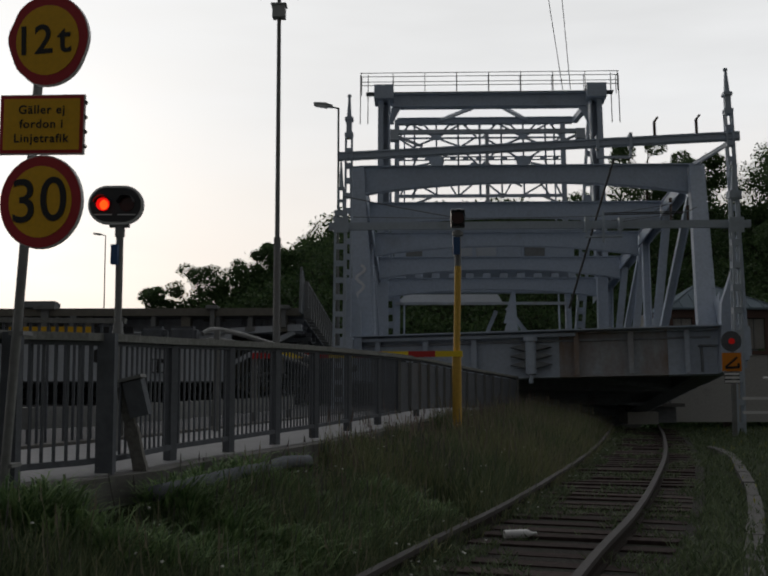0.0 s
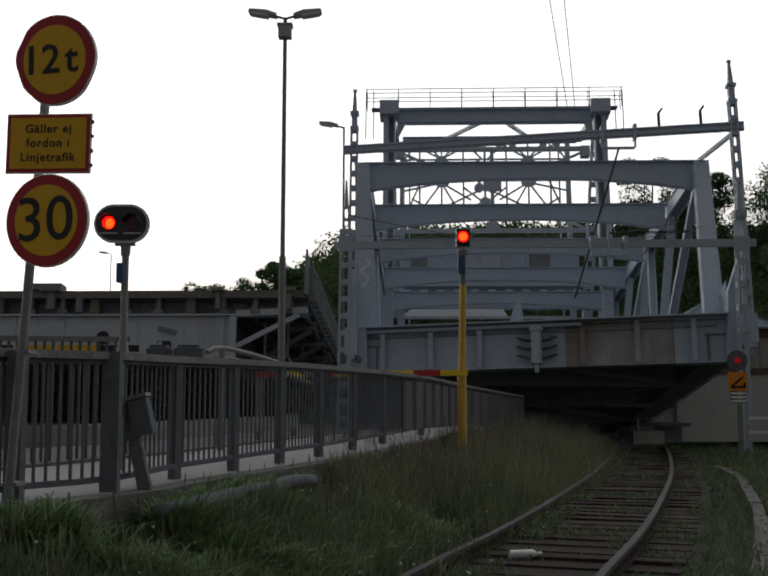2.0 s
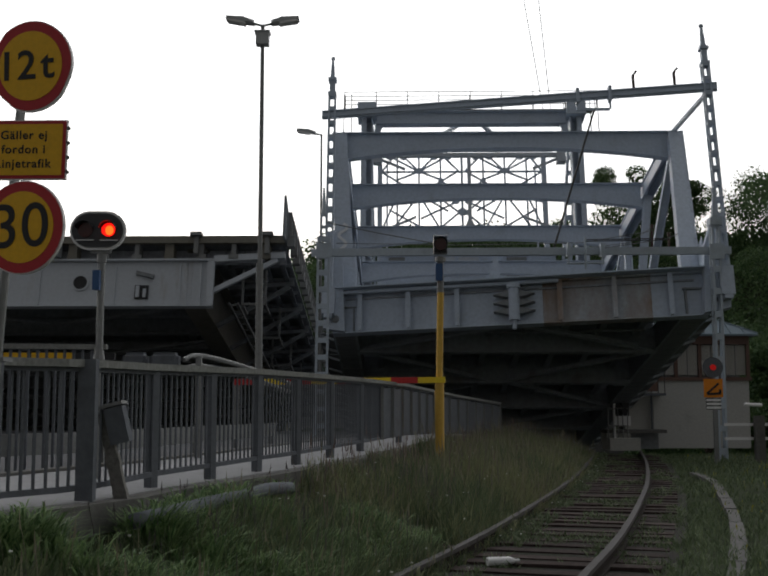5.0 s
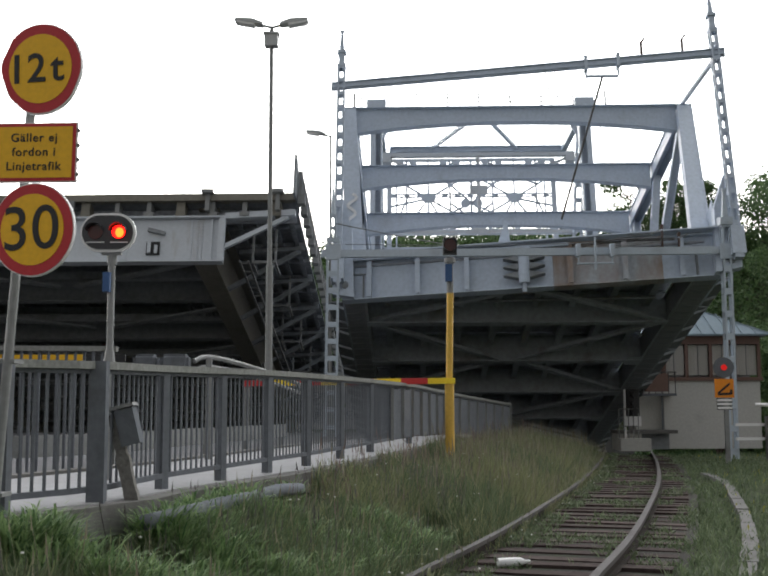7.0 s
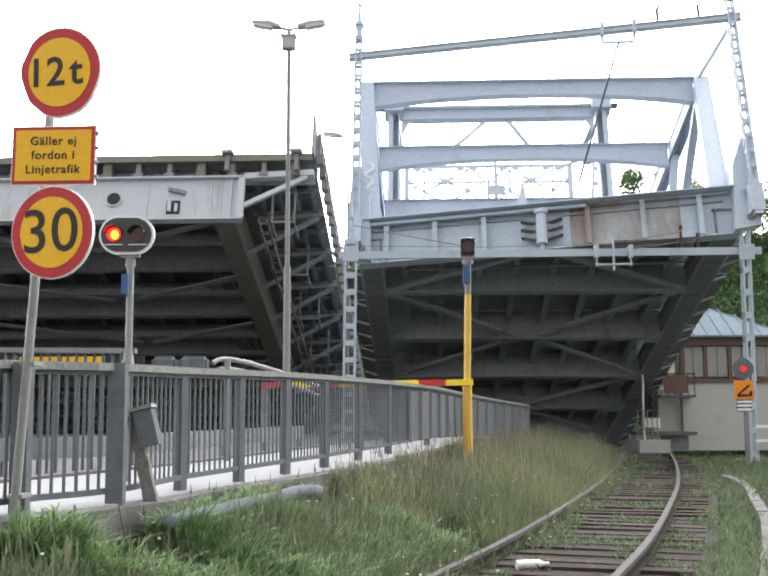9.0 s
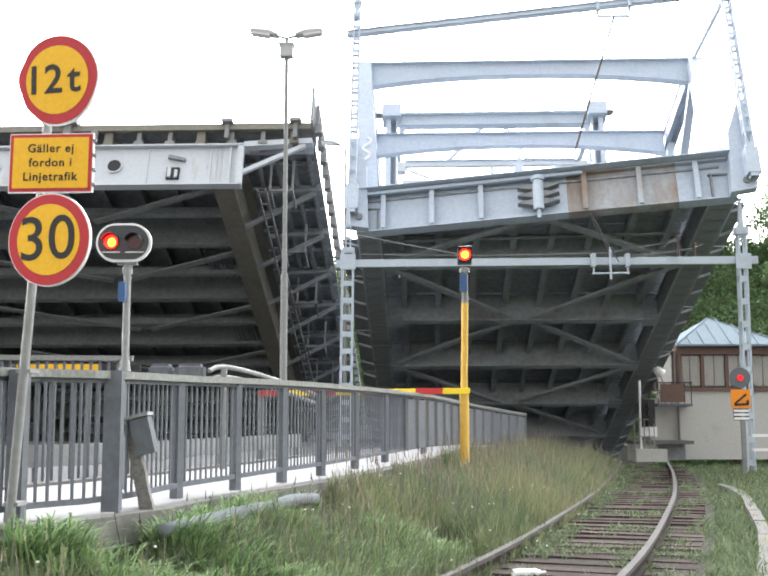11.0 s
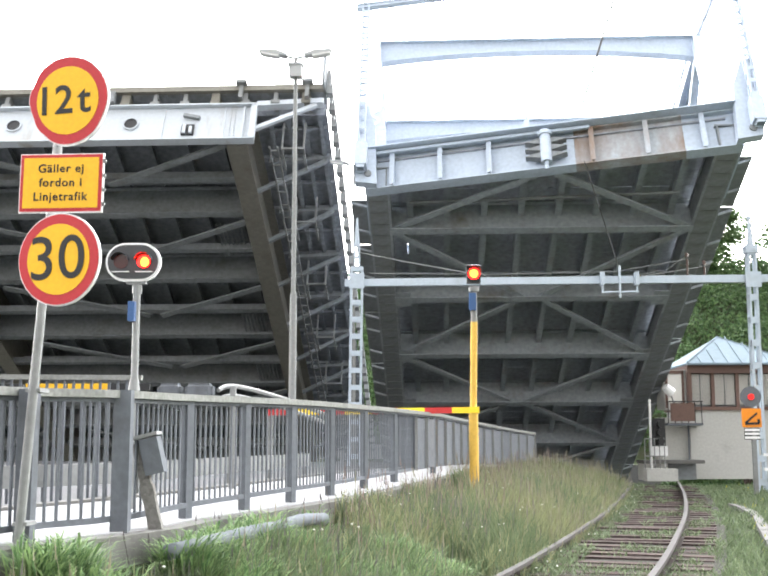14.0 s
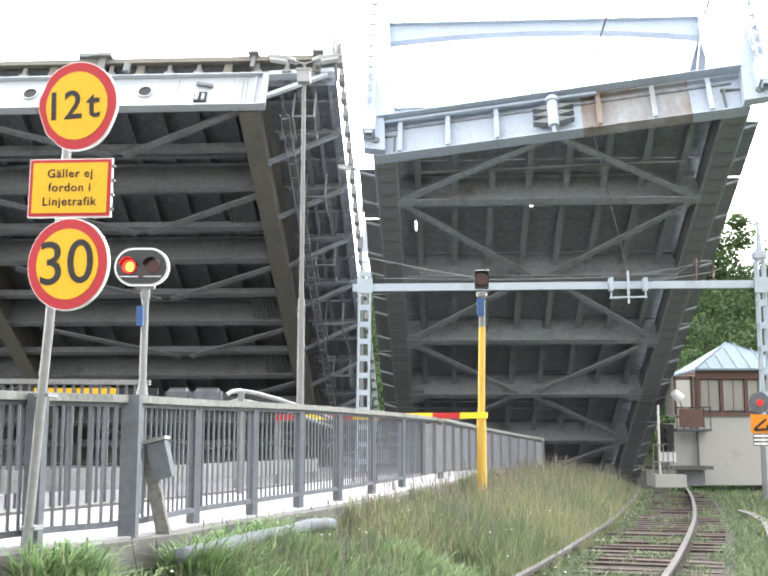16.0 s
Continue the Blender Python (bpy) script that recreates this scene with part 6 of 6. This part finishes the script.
def trees():
    # right of the bridges, behind the cabin
    for x, y, h, s, k in ((17.5, 56, 9.5, 4.0, 1), (21.5, 58, 12.5, 4.5, 2), (26.0, 60, 15.5, 5.0, 3), (29.5, 66, 18, 6, 4), (22.5, 70, 13, 5, 5), (33, 78, 21, 7, 6)):
        tree(x, y, h, s, k, 30000, 0.27, 0.1)
    for x, y, h, s, k in ((26, 106, 9.5, 5.0, 8), (31, 108, 8, 5, 9), (40, 104, 10, 7, 10)):
        tree(x, y, h, s, k, 16000, 0.28, 0.05)
    # on the hill behind the road leaf
    for x, y, h, s, k in ((-21, 100, 6, 2.6, 21), (-17.5, 102, 6.5, 3.0, 22), (-13.5, 101, 5.0, 3.0, 23), (-10, 103, 4.0, 2.6, 24)):
        tree(x, y, h, s, k, 9000, 0.24, 0.03)


# ---- build ----
ground()
road()
track()
rail_leaf_thing = rail_leaf()
road_leaf_thing = road_leaf()
gantry()
fence()
signs()
signal_lamp, signal_at = double_signal()
switch_box()
pipe_on_ground()
street_lamp(-2.45, 24.7, 0.62, 9.75, 2, "tall grey street lamp with two arms beside the road")
street_lamp(-1.58, 37.0, 0.3, 10.6, 1, "slim grey street lamp with one arm between the leaves", 0.07)
street_lamp(-19.8, 76.5, 0.2, 11.6, 1, "distant slim street lamp on the far bank", 0.07)
boom()
warning_lamp, warning_at = yellow_post()
level_sign()
bridge_house()
right_fence()
far_fence()
kerb_path()
bottle()
trees()
hill_woods()
grass()

# two lengths of the slack wire: one on the gantry's hanger, one under the leaf's end girder
slack_wires = []
for way in (1, -1):
    slack_wires.append(tagged(part("slack_wire", Geo().cyl((0, 0, 0), (0, 0, way * 2.35), 0.016, n=6), M_WIRE), "thin dark wire between the gantry and the bridge leaf", "wire", "slack wires"))

# flashing: times at which the two-lamp signal changes sides, and spells in which the warning lamp glows
SIGNAL_SIDE = [(0, -1), (0.35, 1), (0.6, -1), (0.85, 1), (1.1, -1), (1.35, 1), (1.85, -1), (2.1, 1), (2.35, -1), (3.25, 1), (4.3, -1), (4.8, 1), (5.3, -1), (5.8, 1), (6.4, -1), (6.75, 1),
               (8.25, -1), (9.4, 1), (9.9, -1), (10.4, 1), (10.9, -1), (11.25, 1), (11.75, -1), (13.25, 1), (15.25, -1)]
WARNING_ON = [(0.1, 0.4), (1.35, 1.62), (1.85, 2.12), (2.35, 2.7), (4.4, 4.7), (5.2, 5.6), (6.1, 6.42), (6.65, 6.88), (7.25, 7.6), (7.9, 8.1), (8.4, 8.72), (9.1, 9.4), (9.9, 10.3), (10.7, 11.0), (11.4, 11.7), (12.12, 12.35), (12.7, 12.9), (13.25, 13.58), (13.85, 14.15), (14.4, 14.8), (15.2, 15.4), (15.6, 15.8)]


def wire_rows(upper):
    """The slack wire lies along the gantry until the leaf has drawn it up."""
    hook, tie = Vector((6.55, 31.95, 6.3)), Vector((6.9, -29.7, -1.9))
    leaf = dict(leaf_rows(RAIL_ANGLES, 2.06, 65.35, EYE - 1.61, -10.48))
    rest = Matrix.Translation(hook + (Vector((2.35, 0, 0.12)) if upper else Vector((0, 0, 0.12)))) @ Vector((1, 0, 0.02)).to_track_quat('Z', 'Y').to_matrix().to_4x4()
    rows = [(0, rest), (9.2, rest)]
    for t, m in leaf.items():
        if t > 11:
            end = m @ tie
            turn = (end - hook).to_track_quat('Z', 'Y').to_matrix().to_4x4()
            rows.append((t, Matrix.Translation(end if upper else hook) @ turn))
    return rows


def motions():
    for ob, upper in zip(slack_wires, (False, True)):
        walk(ob, wire_rows(upper))
    walk(rail_leaf_thing, leaf_rows(RAIL_ANGLES, 2.06, 65.35, EYE - 1.61, -10.48))
    walk(road_leaf_thing, leaf_rows(ROAD_ANGLES, 2.05, 67.20, EYE - 1.57, -5.28))
    x, y, z = signal_at
    rows = []
    for (t, s), nxt in zip(SIGNAL_SIDE, SIGNAL_SIDE[1:] + [(16.1, 0)]):
        rows += [(t, pose(x + 0.12 * s, y, z)), (nxt[0] - 0.1, pose(x + 0.12 * s, y, z))]
    walk(signal_lamp, rows)
    # the warning lamp's glowing disc draws back into its housing between flashes
    x, y, z = warning_at
    out, back_in = pose(x, y, z), pose(x, y + 0.12, z)
    rows = [(0, back_in)]
    for a, b in WARNING_ON:
        rows += [(a - 0.04, back_in), (a, out), (b, out), (b + 0.04, back_in)]
    rows.append((16, back_in))
    walk(warning_lamp, rows)


motions()
